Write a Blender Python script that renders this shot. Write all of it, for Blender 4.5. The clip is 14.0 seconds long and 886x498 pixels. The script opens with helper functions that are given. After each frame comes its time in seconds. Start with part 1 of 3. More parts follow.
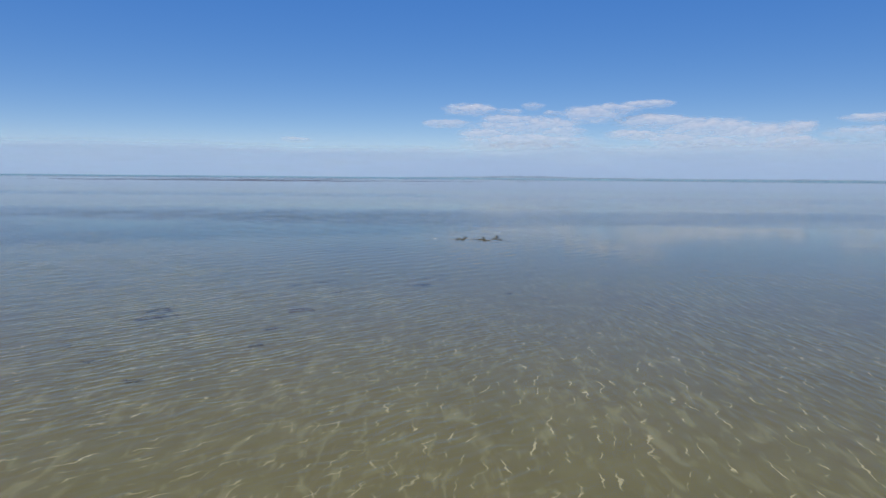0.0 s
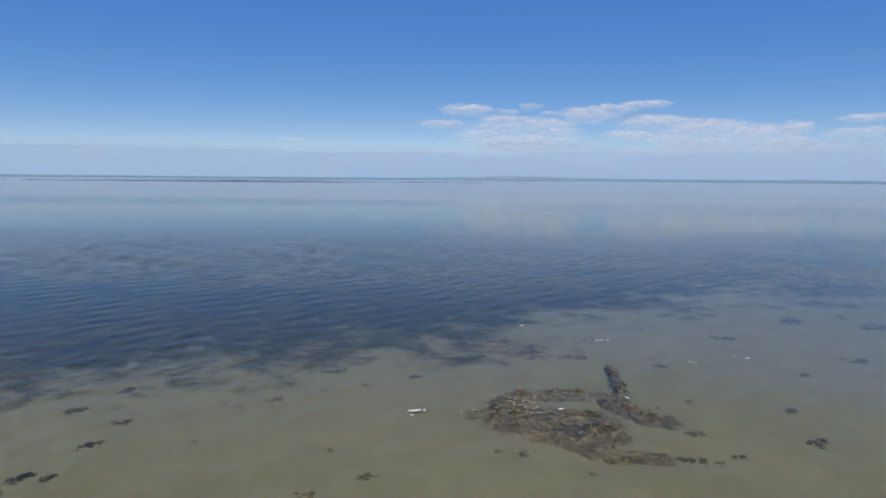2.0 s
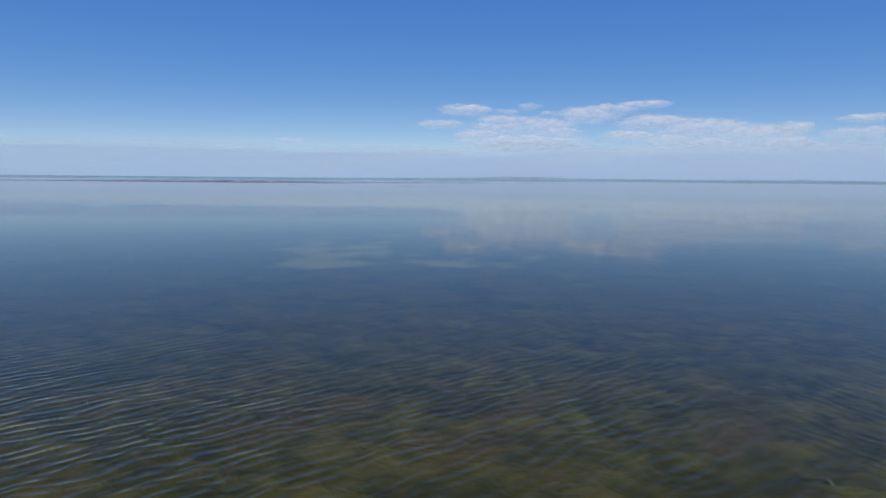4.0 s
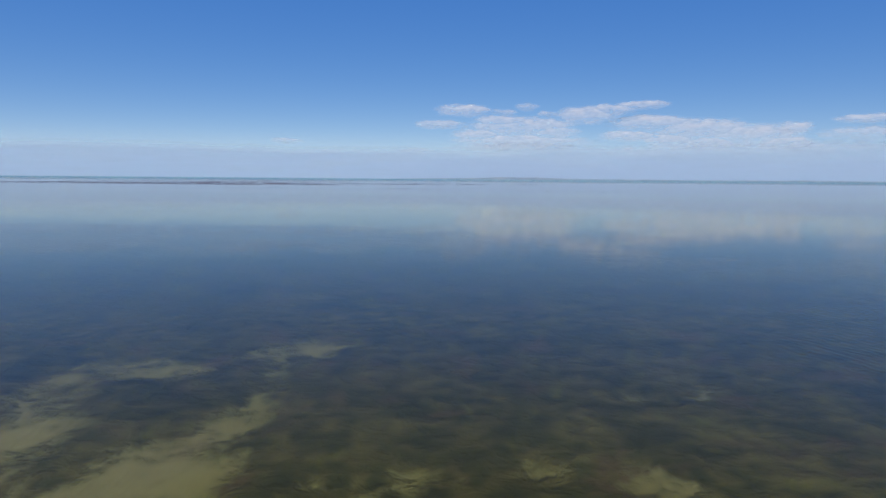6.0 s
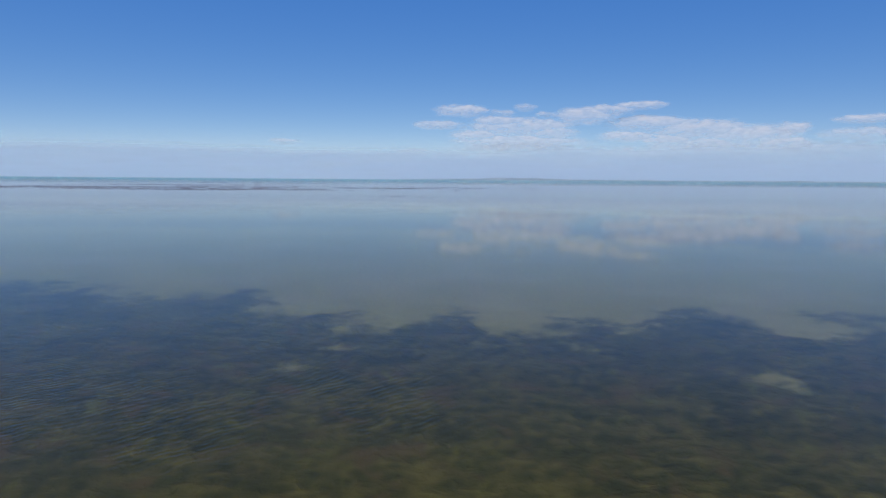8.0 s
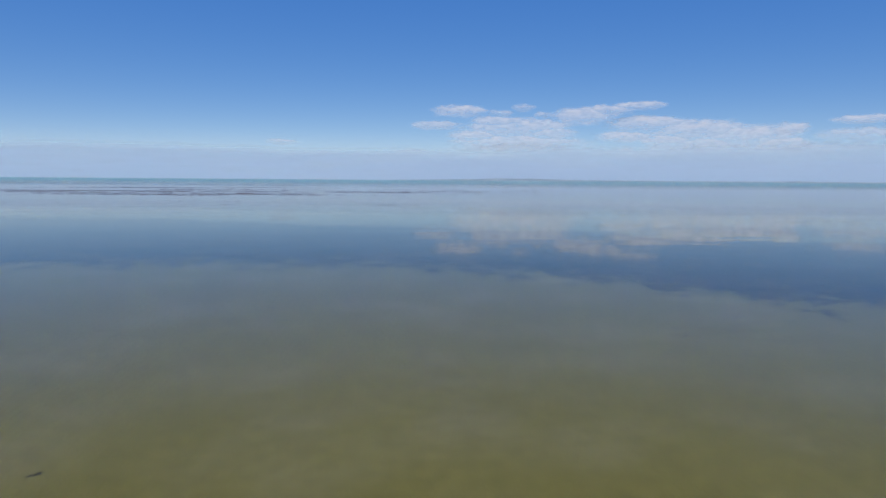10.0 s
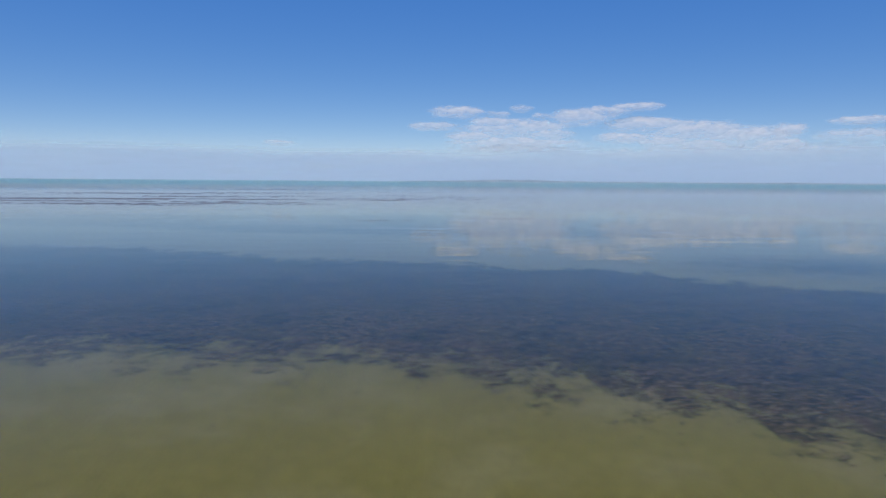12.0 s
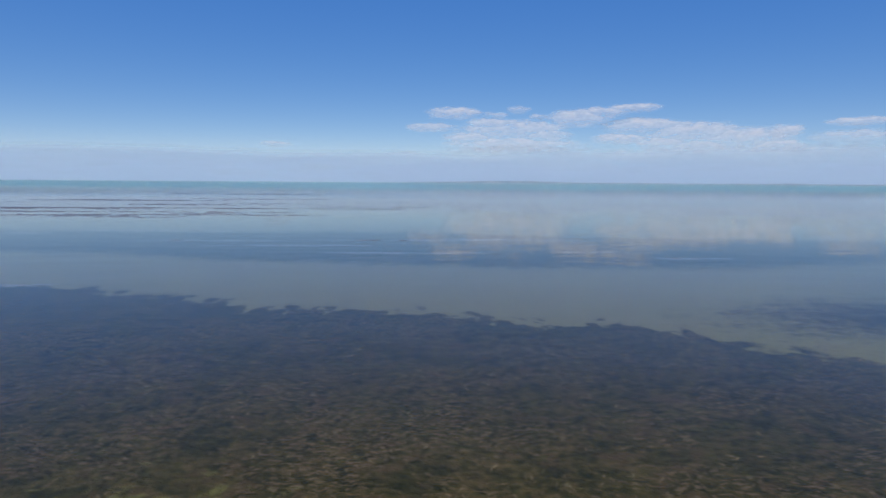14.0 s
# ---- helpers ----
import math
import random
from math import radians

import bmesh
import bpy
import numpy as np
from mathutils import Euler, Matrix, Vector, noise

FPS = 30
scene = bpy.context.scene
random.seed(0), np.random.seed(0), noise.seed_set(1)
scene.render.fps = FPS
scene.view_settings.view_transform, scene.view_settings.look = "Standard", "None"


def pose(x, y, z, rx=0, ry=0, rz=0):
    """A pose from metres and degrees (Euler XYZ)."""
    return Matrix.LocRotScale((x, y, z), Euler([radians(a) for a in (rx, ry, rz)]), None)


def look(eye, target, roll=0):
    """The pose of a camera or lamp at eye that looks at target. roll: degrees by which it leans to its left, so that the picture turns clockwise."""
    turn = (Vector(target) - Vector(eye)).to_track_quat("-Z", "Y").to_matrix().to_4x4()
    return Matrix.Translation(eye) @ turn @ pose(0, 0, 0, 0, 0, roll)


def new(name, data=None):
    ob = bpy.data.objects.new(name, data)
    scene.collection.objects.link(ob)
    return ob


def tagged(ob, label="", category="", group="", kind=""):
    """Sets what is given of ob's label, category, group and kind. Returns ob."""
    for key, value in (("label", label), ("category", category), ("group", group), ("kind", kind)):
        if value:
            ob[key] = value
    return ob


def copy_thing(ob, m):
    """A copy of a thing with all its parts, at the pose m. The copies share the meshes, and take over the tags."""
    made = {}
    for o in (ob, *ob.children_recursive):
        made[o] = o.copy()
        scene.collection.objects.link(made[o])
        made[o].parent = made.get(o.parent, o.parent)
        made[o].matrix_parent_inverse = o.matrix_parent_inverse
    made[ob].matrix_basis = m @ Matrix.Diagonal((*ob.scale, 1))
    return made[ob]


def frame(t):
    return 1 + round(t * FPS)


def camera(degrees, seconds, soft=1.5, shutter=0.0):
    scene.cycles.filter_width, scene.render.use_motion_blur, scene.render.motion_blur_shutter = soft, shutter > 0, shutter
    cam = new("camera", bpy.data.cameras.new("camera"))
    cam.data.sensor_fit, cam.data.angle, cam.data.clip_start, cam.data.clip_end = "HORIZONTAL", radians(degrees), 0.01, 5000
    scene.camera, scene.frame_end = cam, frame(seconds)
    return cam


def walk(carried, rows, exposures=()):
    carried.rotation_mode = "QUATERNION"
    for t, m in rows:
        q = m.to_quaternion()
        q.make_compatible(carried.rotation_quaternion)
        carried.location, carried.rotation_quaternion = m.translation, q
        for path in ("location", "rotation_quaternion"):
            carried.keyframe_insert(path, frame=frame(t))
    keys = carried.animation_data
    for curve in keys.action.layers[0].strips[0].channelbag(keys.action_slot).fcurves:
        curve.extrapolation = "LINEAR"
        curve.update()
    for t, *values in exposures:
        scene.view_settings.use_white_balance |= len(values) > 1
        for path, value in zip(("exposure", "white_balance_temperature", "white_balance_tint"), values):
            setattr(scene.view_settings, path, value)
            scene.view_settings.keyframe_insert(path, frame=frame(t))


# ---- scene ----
cam = camera(73.0, 14.0, soft=1.5)
ROWS = [  # seconds, x, y, height over the water, tilt, lean, heading
    (0.0, 0.00, 0.00, 2.60, 83.16, -0.51, -0.00),
    (0.5, -0.02, 4.62, 2.60, 83.18, -0.51, -0.03),
    (1.0, -0.03, 9.24, 2.62, 83.19, -0.50, -0.05),
    (1.5, -0.04, 13.76, 2.70, 83.20, -0.50, -0.16),
    (2.0, -0.06, 18.40, 2.75, 83.21, -0.50, -0.27),
    (2.5, -0.13, 23.38, 2.67, 83.22, -0.49, -0.27),
    (3.0, -0.21, 28.53, 2.57, 83.23, -0.49, -0.27),
    (3.5, -0.23, 33.82, 2.54, 83.24, -0.49, -0.34),
    (4.0, -0.23, 39.06, 2.55, 83.25, -0.48, -0.40),
    (4.5, -0.23, 43.78, 2.56, 83.26, -0.48, -0.47),
    (5.0, -0.22, 48.07, 2.58, 83.28, -0.48, -0.53),
    (5.5, -0.18, 51.97, 2.70, 83.29, -0.47, -0.59),
    (6.0, -0.10, 55.54, 2.93, 83.30, -0.47, -0.64),
    (6.5, 0.01, 59.09, 3.32, 83.31, -0.46, -0.68),
    (7.0, 0.14, 62.61, 3.76, 83.32, -0.46, -0.72),
    (7.5, 0.28, 66.11, 4.19, 83.33, -0.46, -0.76),
    (8.0, 0.44, 69.60, 4.61, 83.34, -0.45, -0.80),
    (8.5, 0.62, 73.12, 4.95, 83.35, -0.45, -0.85),
    (9.0, 0.81, 76.64, 5.25, 83.36, -0.45, -0.89),
    (9.5, 1.00, 80.32, 5.62, 83.36, -0.44, -0.94),
    (10.0, 1.18, 84.11, 6.04, 83.37, -0.44, -0.98),
    (10.5, 1.34, 87.79, 6.54, 83.39, -0.44, -1.03),
    (11.0, 1.47, 91.32, 7.11, 83.41, -0.43, -1.09),
    (11.5, 1.60, 94.71, 7.78, 83.43, -0.43, -1.15),
    (12.0, 1.70, 97.90, 8.50, 83.46, -0.43, -1.21),
    (12.5, 1.74, 100.84, 9.22, 83.48, -0.42, -1.27),
    (13.0, 1.77, 103.54, 9.97, 83.49, -0.42, -1.34),
    (13.5, 1.82, 105.88, 10.74, 83.51, -0.42, -1.40),
    (14.0, 1.88, 108.08, 11.52, 83.53, -0.41, -1.46),
]
walk(cam, [(t, pose(x, y, z, rx, ry, rz)) for t, x, y, z, rx, ry, rz in ROWS],
     [(0, 0.0, 6250, 11), (14, 0.0, 6250, 11)])

# ---- sky and sun ----
SUN_HEIGHT, SUN_TURN = radians(52), radians(180)  # turn: clockwise from the heading (+y)
world = bpy.data.worlds.new("sky")
scene.world = world
world.use_nodes = True
wn, wl = world.node_tree.nodes, world.node_tree.links
sky = wn.new("ShaderNodeTexSky")
sky.sky_type, sky.sun_disc = "NISHITA", False
sky.sun_elevation, sky.sun_rotation = SUN_HEIGHT, SUN_TURN
sky.altitude, sky.air_density, sky.dust_density, sky.ozone_density = 0, 0.62, 0.0, 3.0
# clear dry air: a deep even blue that pales only slowly towards the horizon
pale, lift = wn.new("ShaderNodeMixRGB"), wn.new("ShaderNodeMixRGB")
for n_, mode, colour in ((pale, "MULTIPLY", (0.92, 0.69, 0.35, 1)), (lift, "ADD", (0.09, 0.8, 3.5, 1))):
    n_.blend_type, n_.inputs[0].default_value, n_.inputs[2].default_value = mode, 1.0, colour
deeper = wn.new("ShaderNodeHueSaturation")
deeper.inputs["Saturation"].default_value = 1.22
deeper.inputs["Hue"].default_value = 0.507
wl.new(sky.outputs[0], deeper.inputs["Color"])
wl.new(deeper.outputs[0], pale.inputs[1])
wl.new(pale.outputs[0], lift.inputs[1])
# the blue stays dark overhead, where there is least air
parts, low = wn.new("ShaderNodeSeparateColor"), wn.new("ShaderNodeMapRange")
low.inputs["From Min"].default_value, low.inputs["From Max"].default_value = 0.35, 1.15
low.inputs["To Min"].default_value = 0.0
wl.new(sky.outputs[0], parts.inputs[0])
wl.new(parts.outputs[0], low.inputs["Value"])
wl.new(low.outputs[0], lift.inputs[0])
wl.new(lift.outputs[0], wn["Background"].inputs[0])
wn["Background"].inputs[1].default_value = 0.11

sun = new("sun", bpy.data.lights.new("sun", "SUN"))
sun.data.energy, sun.data.angle, sun.data.color = 3.2, radians(0.5), (1.0, 0.96, 0.9)
to_sun = Vector((math.sin(SUN_TURN) * math.cos(SUN_HEIGHT), math.cos(SUN_TURN) * math.cos(SUN_HEIGHT), math.sin(SUN_HEIGHT)))
sun.matrix_world = look(to_sun * 60, (0, 0, 0))


# ---- noise and mesh helpers ----
def lattice(ix, iy, seed):
    n = (ix.astype(np.int64) * 374761393 + iy.astype(np.int64) * 668265263 + seed * 974711) & 0x7FFFFFFF
    n = ((n ^ (n >> 13)) * 1274126177) & 0x7FFFFFFF
    return ((n ^ (n >> 16)) & 0xFFFF) / 65535.0


def smooth_noise(x, y, seed=0):
    x, y = np.asarray(x, float), np.asarray(y, float)
    ix, iy = np.floor(x), np.floor(y)
    u, v = x - ix, y - iy
    u, v = u * u * (3 - 2 * u), v * v * (3 - 2 * v)
    a, b = lattice(ix, iy, seed), lattice(ix + 1, iy, seed)
    c, d = lattice(ix, iy + 1, seed), lattice(ix + 1, iy + 1, seed)
    return (a * (1 - u) + b * u) * (1 - v) + (c * (1 - u) + d * u) * v


def fbm(x, y, seed=0, octaves=4):
    """Layered noise about 0, within about -0.5 to 0.5."""
    x, y = np.asarray(x, float), np.asarray(y, float)
    total, gain, norm = 0.0, 1.0, 0.0
    for k in range(octaves):
        total = total + gain * (smooth_noise(x, y, seed + 17 * k) - 0.5)
        norm += gain
        x, y = x * 2.03 + 5.3, y * 2.03 + 9.1
        gain *= 0.55
    return total / norm * 1.6


def step(a, b, v):
    u = np.clip((v - a) / (b - a), 0, 1)
    return u * u * (3 - 2 * u)


def mesh_from(name, verts, faces, material, smooth=True):
    me = bpy.data.meshes.new(name)
    verts, faces = np.asarray(verts, np.float32), np.asarray(faces, np.int32)
    k = faces.shape[1]
    me.vertices.add(len(verts))
    me.vertices.foreach_set("co", verts.ravel())
    me.loops.add(faces.size)
    me.loops.foreach_set("vertex_index", faces.ravel())
    me.polygons.add(len(faces))
    me.polygons.foreach_set("loop_start", np.arange(0, faces.size, k, dtype=np.int32))
    me.polygons.foreach_set("use_smooth", np.full(len(faces), smooth))
    me.update(calc_edges=True)
    me.validate()
    me.materials.append(material)
    return me


def sheet(name, xs, ys, height, material, keep=None, mark=None):
    """A grid over xs and ys with height(x, y); keep(x, y) chooses the cells."""
    gx, gy = np.meshgrid(xs, ys)
    gz = height(gx, gy)
    idx = np.arange(gx.size).reshape(gx.shape)
    quads = np.stack([idx[:-1, :-1], idx[:-1, 1:], idx[1:, 1:], idx[1:, :-1]], -1).reshape(-1, 4)
    verts = np.stack([gx, gy, gz], -1).reshape(-1, 3)
    if keep is not None:
        quads = quads[keep(gx, gy).reshape(-1)[quads].any(1)]
        used = np.unique(quads)
        remap = np.zeros(len(verts), np.int64)
        remap[used] = np.arange(len(used))
        verts, quads = verts[used], remap[quads]
    me = mesh_from(name, verts, quads, material)
    if mark is not None:
        values = mark[1](verts[:, 0], verts[:, 1]).astype(np.float32)
        me.attributes.new(mark[0], "FLOAT", "POINT").data.foreach_set("value", values)
    return me


def part(name, data, parent, label=""):
    ob = new(name, data)
    ob.parent = parent
    return tagged(ob, label) if label else ob


# ---- materials ----
def material(name):
    m = bpy.data.materials.new(name)
    m.use_nodes = True
    return m, m.node_tree.nodes, m.node_tree.links


def node(nodes, kind, **values):
    n = nodes.new(kind)
    for key, v in values.items():
        n.inputs[key.replace("_", " ")].default_value = v
    return n


def ramp(nodes, stops):
    r = nodes.new("ShaderNodeValToRGB")
    while len(r.color_ramp.elements) < len(stops):
        r.color_ramp.elements.new(0.5)
    for e, (pos, col) in zip(r.color_ramp.elements, stops):
        e.position, e.color = pos, (*col, 1)
    return r


def place(nodes, links, scale=(1, 1, 1), turn=0.0):
    g = nodes.new("ShaderNodeNewGeometry")
    mp = nodes.new("ShaderNodeMapping")
    mp.inputs["Scale"].default_value, mp.inputs["Rotation"].default_value = scale, (0, 0, radians(turn))
    links.new(g.outputs["Position"], mp.inputs["Vector"])
    return mp.outputs["Vector"]


def noise_at(nodes, links, vector, scale, detail=3.0, rough=0.5, warp=0.0):
    n = node(nodes, "ShaderNodeTexNoise", Scale=scale, Detail=detail, Roughness=rough, Distortion=warp)
    links.new(vector, n.inputs["Vector"])
    return n.outputs["Fac"]


def maths(nodes, links, op, a, b=None, clamp=False):
    n = nodes.new("ShaderNodeMath")
    n.operation, n.use_clamp = op, clamp
    for k, v in enumerate((a, b)):
        if v is None:
            continue
        if isinstance(v, (int, float)):
            n.inputs[k].default_value = v
        else:
            links.new(v, n.inputs[k])
    return n.outputs[0]


def rise(nodes, links, value, a, b):
    """0 at a, 1 at b, smoothly."""
    n = nodes.new("ShaderNodeMapRange")
    n.interpolation_type = "SMOOTHSTEP"
    n.inputs["From Min"].default_value, n.inputs["From Max"].default_value = a, b
    links.new(value, n.inputs["Value"])
    return n.outputs[0]


def mixed(nodes, links, fac, a, b, mode="MIX"):
    n = nodes.new("ShaderNodeMix")
    n.data_type, n.blend_type = "RGBA", mode
    links.new(fac, n.inputs[0])
    for k, v in ((6, a), (7, b)):
        if isinstance(v, tuple):
            n.inputs[k].default_value = (*v, 1)
        else:
            links.new(v, n.inputs[k])
    return n.outputs[2]


def weed_colour(n, l, dark, mid, light, size, rust, green):
    """Mottled weed, with rusty and green growth in it; the colour and its relief."""
    p = place(n, l, (1, 1.15, 1))
    coarse = noise_at(n, l, p, 0.45 * size, 4, 0.6)
    fine = noise_at(n, l, p, 2.6 * size, 2.5, 0.55, 0.4)
    middle = noise_at(n, l, p, 1.3 * size, 2.5, 0.55, 0.3)
    r = ramp(n, [(0.38, dark), (0.5, mid), (0.64, light)])
    l.new(maths(n, l, "ADD", maths(n, l, "MULTIPLY", coarse, 0.3), maths(n, l, "MULTIPLY", maths(n, l, "ADD", fine, middle), 0.35)), r.inputs[0])
    hue = mixed(n, l, rise(n, l, noise_at(n, l, p, 0.55 * size, 4, 0.65, 0.6), 0.53, 0.68), r.outputs[0], rust)
    hue = mixed(n, l, rise(n, l, noise_at(n, l, place(n, l, (1.2, 0.9, 1), 40), 0.8 * size, 4, 0.65, 0.6), 0.56, 0.72), hue, green)
    return hue, maths(n, l, "ADD", fine, middle)


def bed_material():
    """Silty sand, and the weed that covers it where the mesh says that it grows."""
    m, n, l = material("lake_bed")
    b = n["Principled BSDF"]
    b.inputs["Roughness"].default_value = 0.95
    b.inputs["Specular IOR Level"].default_value = 0.1
    p = place(n, l)
    flat = place(n, l, (1, 1, 0))
    sep = n.new("ShaderNodeSeparateXYZ")
    l.new(p, sep.inputs[0])
    # cleaner grey-brown silt first, greener film of algae further out
    far = rise(n, l, sep.outputs[1], 26, 54)
    tone = mixed(n, l, far, (0.137, 0.132, 0.08), (0.115, 0.111, 0.036))
    tone = mixed(n, l, maths(n, l, "MULTIPLY", rise(n, l, sep.outputs[1], 14, 22), maths(n, l, "SUBTRACT", 1.0, rise(n, l, sep.outputs[1], 31, 45))), tone, (0.143, 0.142, 0.104))
    broad = noise_at(n, l, p, 0.22, 3)
    fine = noise_at(n, l, p, 2.3, 5, 0.6)
    tone = mixed(n, l, maths(n, l, "MULTIPLY", rise(n, l, broad, 0.42, 0.75), 0.7), tone, (0.135, 0.132, 0.075))
    # greyer further out: the blue that the water scatters, put into the sand
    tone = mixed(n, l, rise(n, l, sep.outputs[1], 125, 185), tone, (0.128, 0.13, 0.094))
    # teal of the deeper, ruffled water far out, painted into the bed colour
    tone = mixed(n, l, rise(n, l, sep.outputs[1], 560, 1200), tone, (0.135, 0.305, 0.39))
    spots = ramp(n, [(0.3, (0.9, 0.9, 0.89)), (0.7, (1.06, 1.06, 1.06))])
    l.new(fine, spots.inputs[0])
    one = n.new("ShaderNodeValue")
    one.outputs[0].default_value = 1.0
    tone = mixed(n, l, one.outputs[0], tone, spots.outputs[0], "MULTIPLY")
    # caustics painted into the sand colour: broken threads along the shallow bar's ripples
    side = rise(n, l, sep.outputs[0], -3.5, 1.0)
    caustic = None
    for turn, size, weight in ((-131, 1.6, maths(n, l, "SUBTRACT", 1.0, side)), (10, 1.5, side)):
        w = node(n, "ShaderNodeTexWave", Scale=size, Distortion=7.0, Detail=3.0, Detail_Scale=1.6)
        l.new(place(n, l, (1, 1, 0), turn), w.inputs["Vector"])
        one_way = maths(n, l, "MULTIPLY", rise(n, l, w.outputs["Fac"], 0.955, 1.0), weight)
        caustic = one_way if caustic is None else maths(n, l, "ADD", caustic, one_way)
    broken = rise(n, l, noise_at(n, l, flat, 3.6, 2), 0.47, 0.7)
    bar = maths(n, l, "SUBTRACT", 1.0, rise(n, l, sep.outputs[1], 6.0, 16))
    # softer caustic light, painted over the wider shallows
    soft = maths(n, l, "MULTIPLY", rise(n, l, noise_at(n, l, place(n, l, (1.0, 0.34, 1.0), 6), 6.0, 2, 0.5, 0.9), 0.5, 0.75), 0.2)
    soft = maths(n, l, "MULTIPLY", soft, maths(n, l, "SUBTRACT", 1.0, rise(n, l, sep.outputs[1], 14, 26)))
    caustic = maths(n, l, "ADD", maths(n, l, "MULTIPLY", maths(n, l, "MULTIPLY", caustic, broken), bar), soft)
    tone = mixed(n, l, maths(n, l, "MULTIPLY", caustic, 0.55), tone, (0.62, 0.57, 0.44))
    # weed: ragged at its edges, thin and dusted with silt where it grows sparsely
    near, relief = weed_colour(n, l, (0.018, 0.0188, 0.005), (0.032, 0.0318, 0.0085), (0.062, 0.056, 0.0165), 1.5, (0.048, 0.036, 0.0145), (0.056, 0.0565, 0.0115))
    brown, _ = weed_colour(n, l, (0.0115, 0.0116, 0.0026), (0.03, 0.0275, 0.0065), (0.068, 0.051, 0.02), 1.2, (0.05, 0.035, 0.0165), (0.043, 0.0425, 0.008))
    weed = mixed(n, l, rise(n, l, sep.outputs[1], 103, 107), near, brown)
    # rusty heads of weed on the further bank, sunlit tops painted as pale flecks
    heads = rise(n, l, noise_at(n, l, place(n, l, (1.0, 1.7, 0), 25), 2.6, 3, 0.55, 0.8), 0.52, 0.64)
    heads = maths(n, l, "MULTIPLY", heads, maths(n, l, "MULTIPLY", rise(n, l, sep.outputs[1], 104, 112), rise(n, l, noise_at(n, l, flat, 0.16, 3), 0.35, 0.62)))
    weed = mixed(n, l, maths(n, l, "MULTIPLY", heads, 0.9), weed, (0.1, 0.073, 0.05))
    att = n.new("ShaderNodeAttribute")
    att.attribute_name = "growth"
    ragged = maths(n, l, "SUBTRACT", noise_at(n, l, place(n, l, (1.0, 1.1, 0), 12), 1.4, 4, 0.6, 0.5), 0.5)
    speck = maths(n, l, "SUBTRACT", noise_at(n, l, place(n, l, (1, 1, 0)), 5.0, 2, 0.5), 0.5)
    cover = maths(n, l, "ADD", att.outputs["Fac"], maths(n, l, "ADD", maths(n, l, "MULTIPLY", ragged, 3.6), maths(n, l, "MULTIPLY", speck, 1.6)))
    tone = mixed(n, l, maths(n, l, "MULTIPLY", rise(n, l, cover, -0.5, 1.2), 0.97), tone, weed)
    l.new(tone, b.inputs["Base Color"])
    rip = noise_at(n, l, place(n, l, (1.0, 0.4, 1.0), 12), 4.0, 2)
    heights = n.new("ShaderNodeMix")
    l.new(rise(n, l, cover, 0.0, 1.0), heights.inputs[0])
    l.new(maths(n, l, "ADD", rip, maths(n, l, "MULTIPLY", fine, 0.4)), heights.inputs[2])
    l.new(maths(n, l, "MULTIPLY", relief, 2.2), heights.inputs[3])
    bump = node(n, "ShaderNodeBump", Strength=0.7, Distance=0.05)
    l.new(heights.outputs[0], bump.inputs["Height"])
    l.new(bump.outputs[0], b.inputs["Normal"])
    return m


def weed_material(name, dark, mid, light, size=1.0, rust=(0.052, 0.036, 0.022), green=(0.075, 0.078, 0.026)):
    m, n, l = material(name)
    b = n["Principled BSDF"]
    b.inputs["Roughness"].default_value = 0.8
    b.inputs["Specular IOR Level"].default_value = 0.2
    hue, relief = weed_colour(n, l, dark, mid, light, size, rust, green)
    l.new(hue, b.inputs["Base Color"])
    bump = node(n, "ShaderNodeBump", Strength=0.9, Distance=0.06)
    l.new(relief, bump.inputs["Height"])
    l.new(bump.outputs[0], b.inputs["Normal"])
    return m


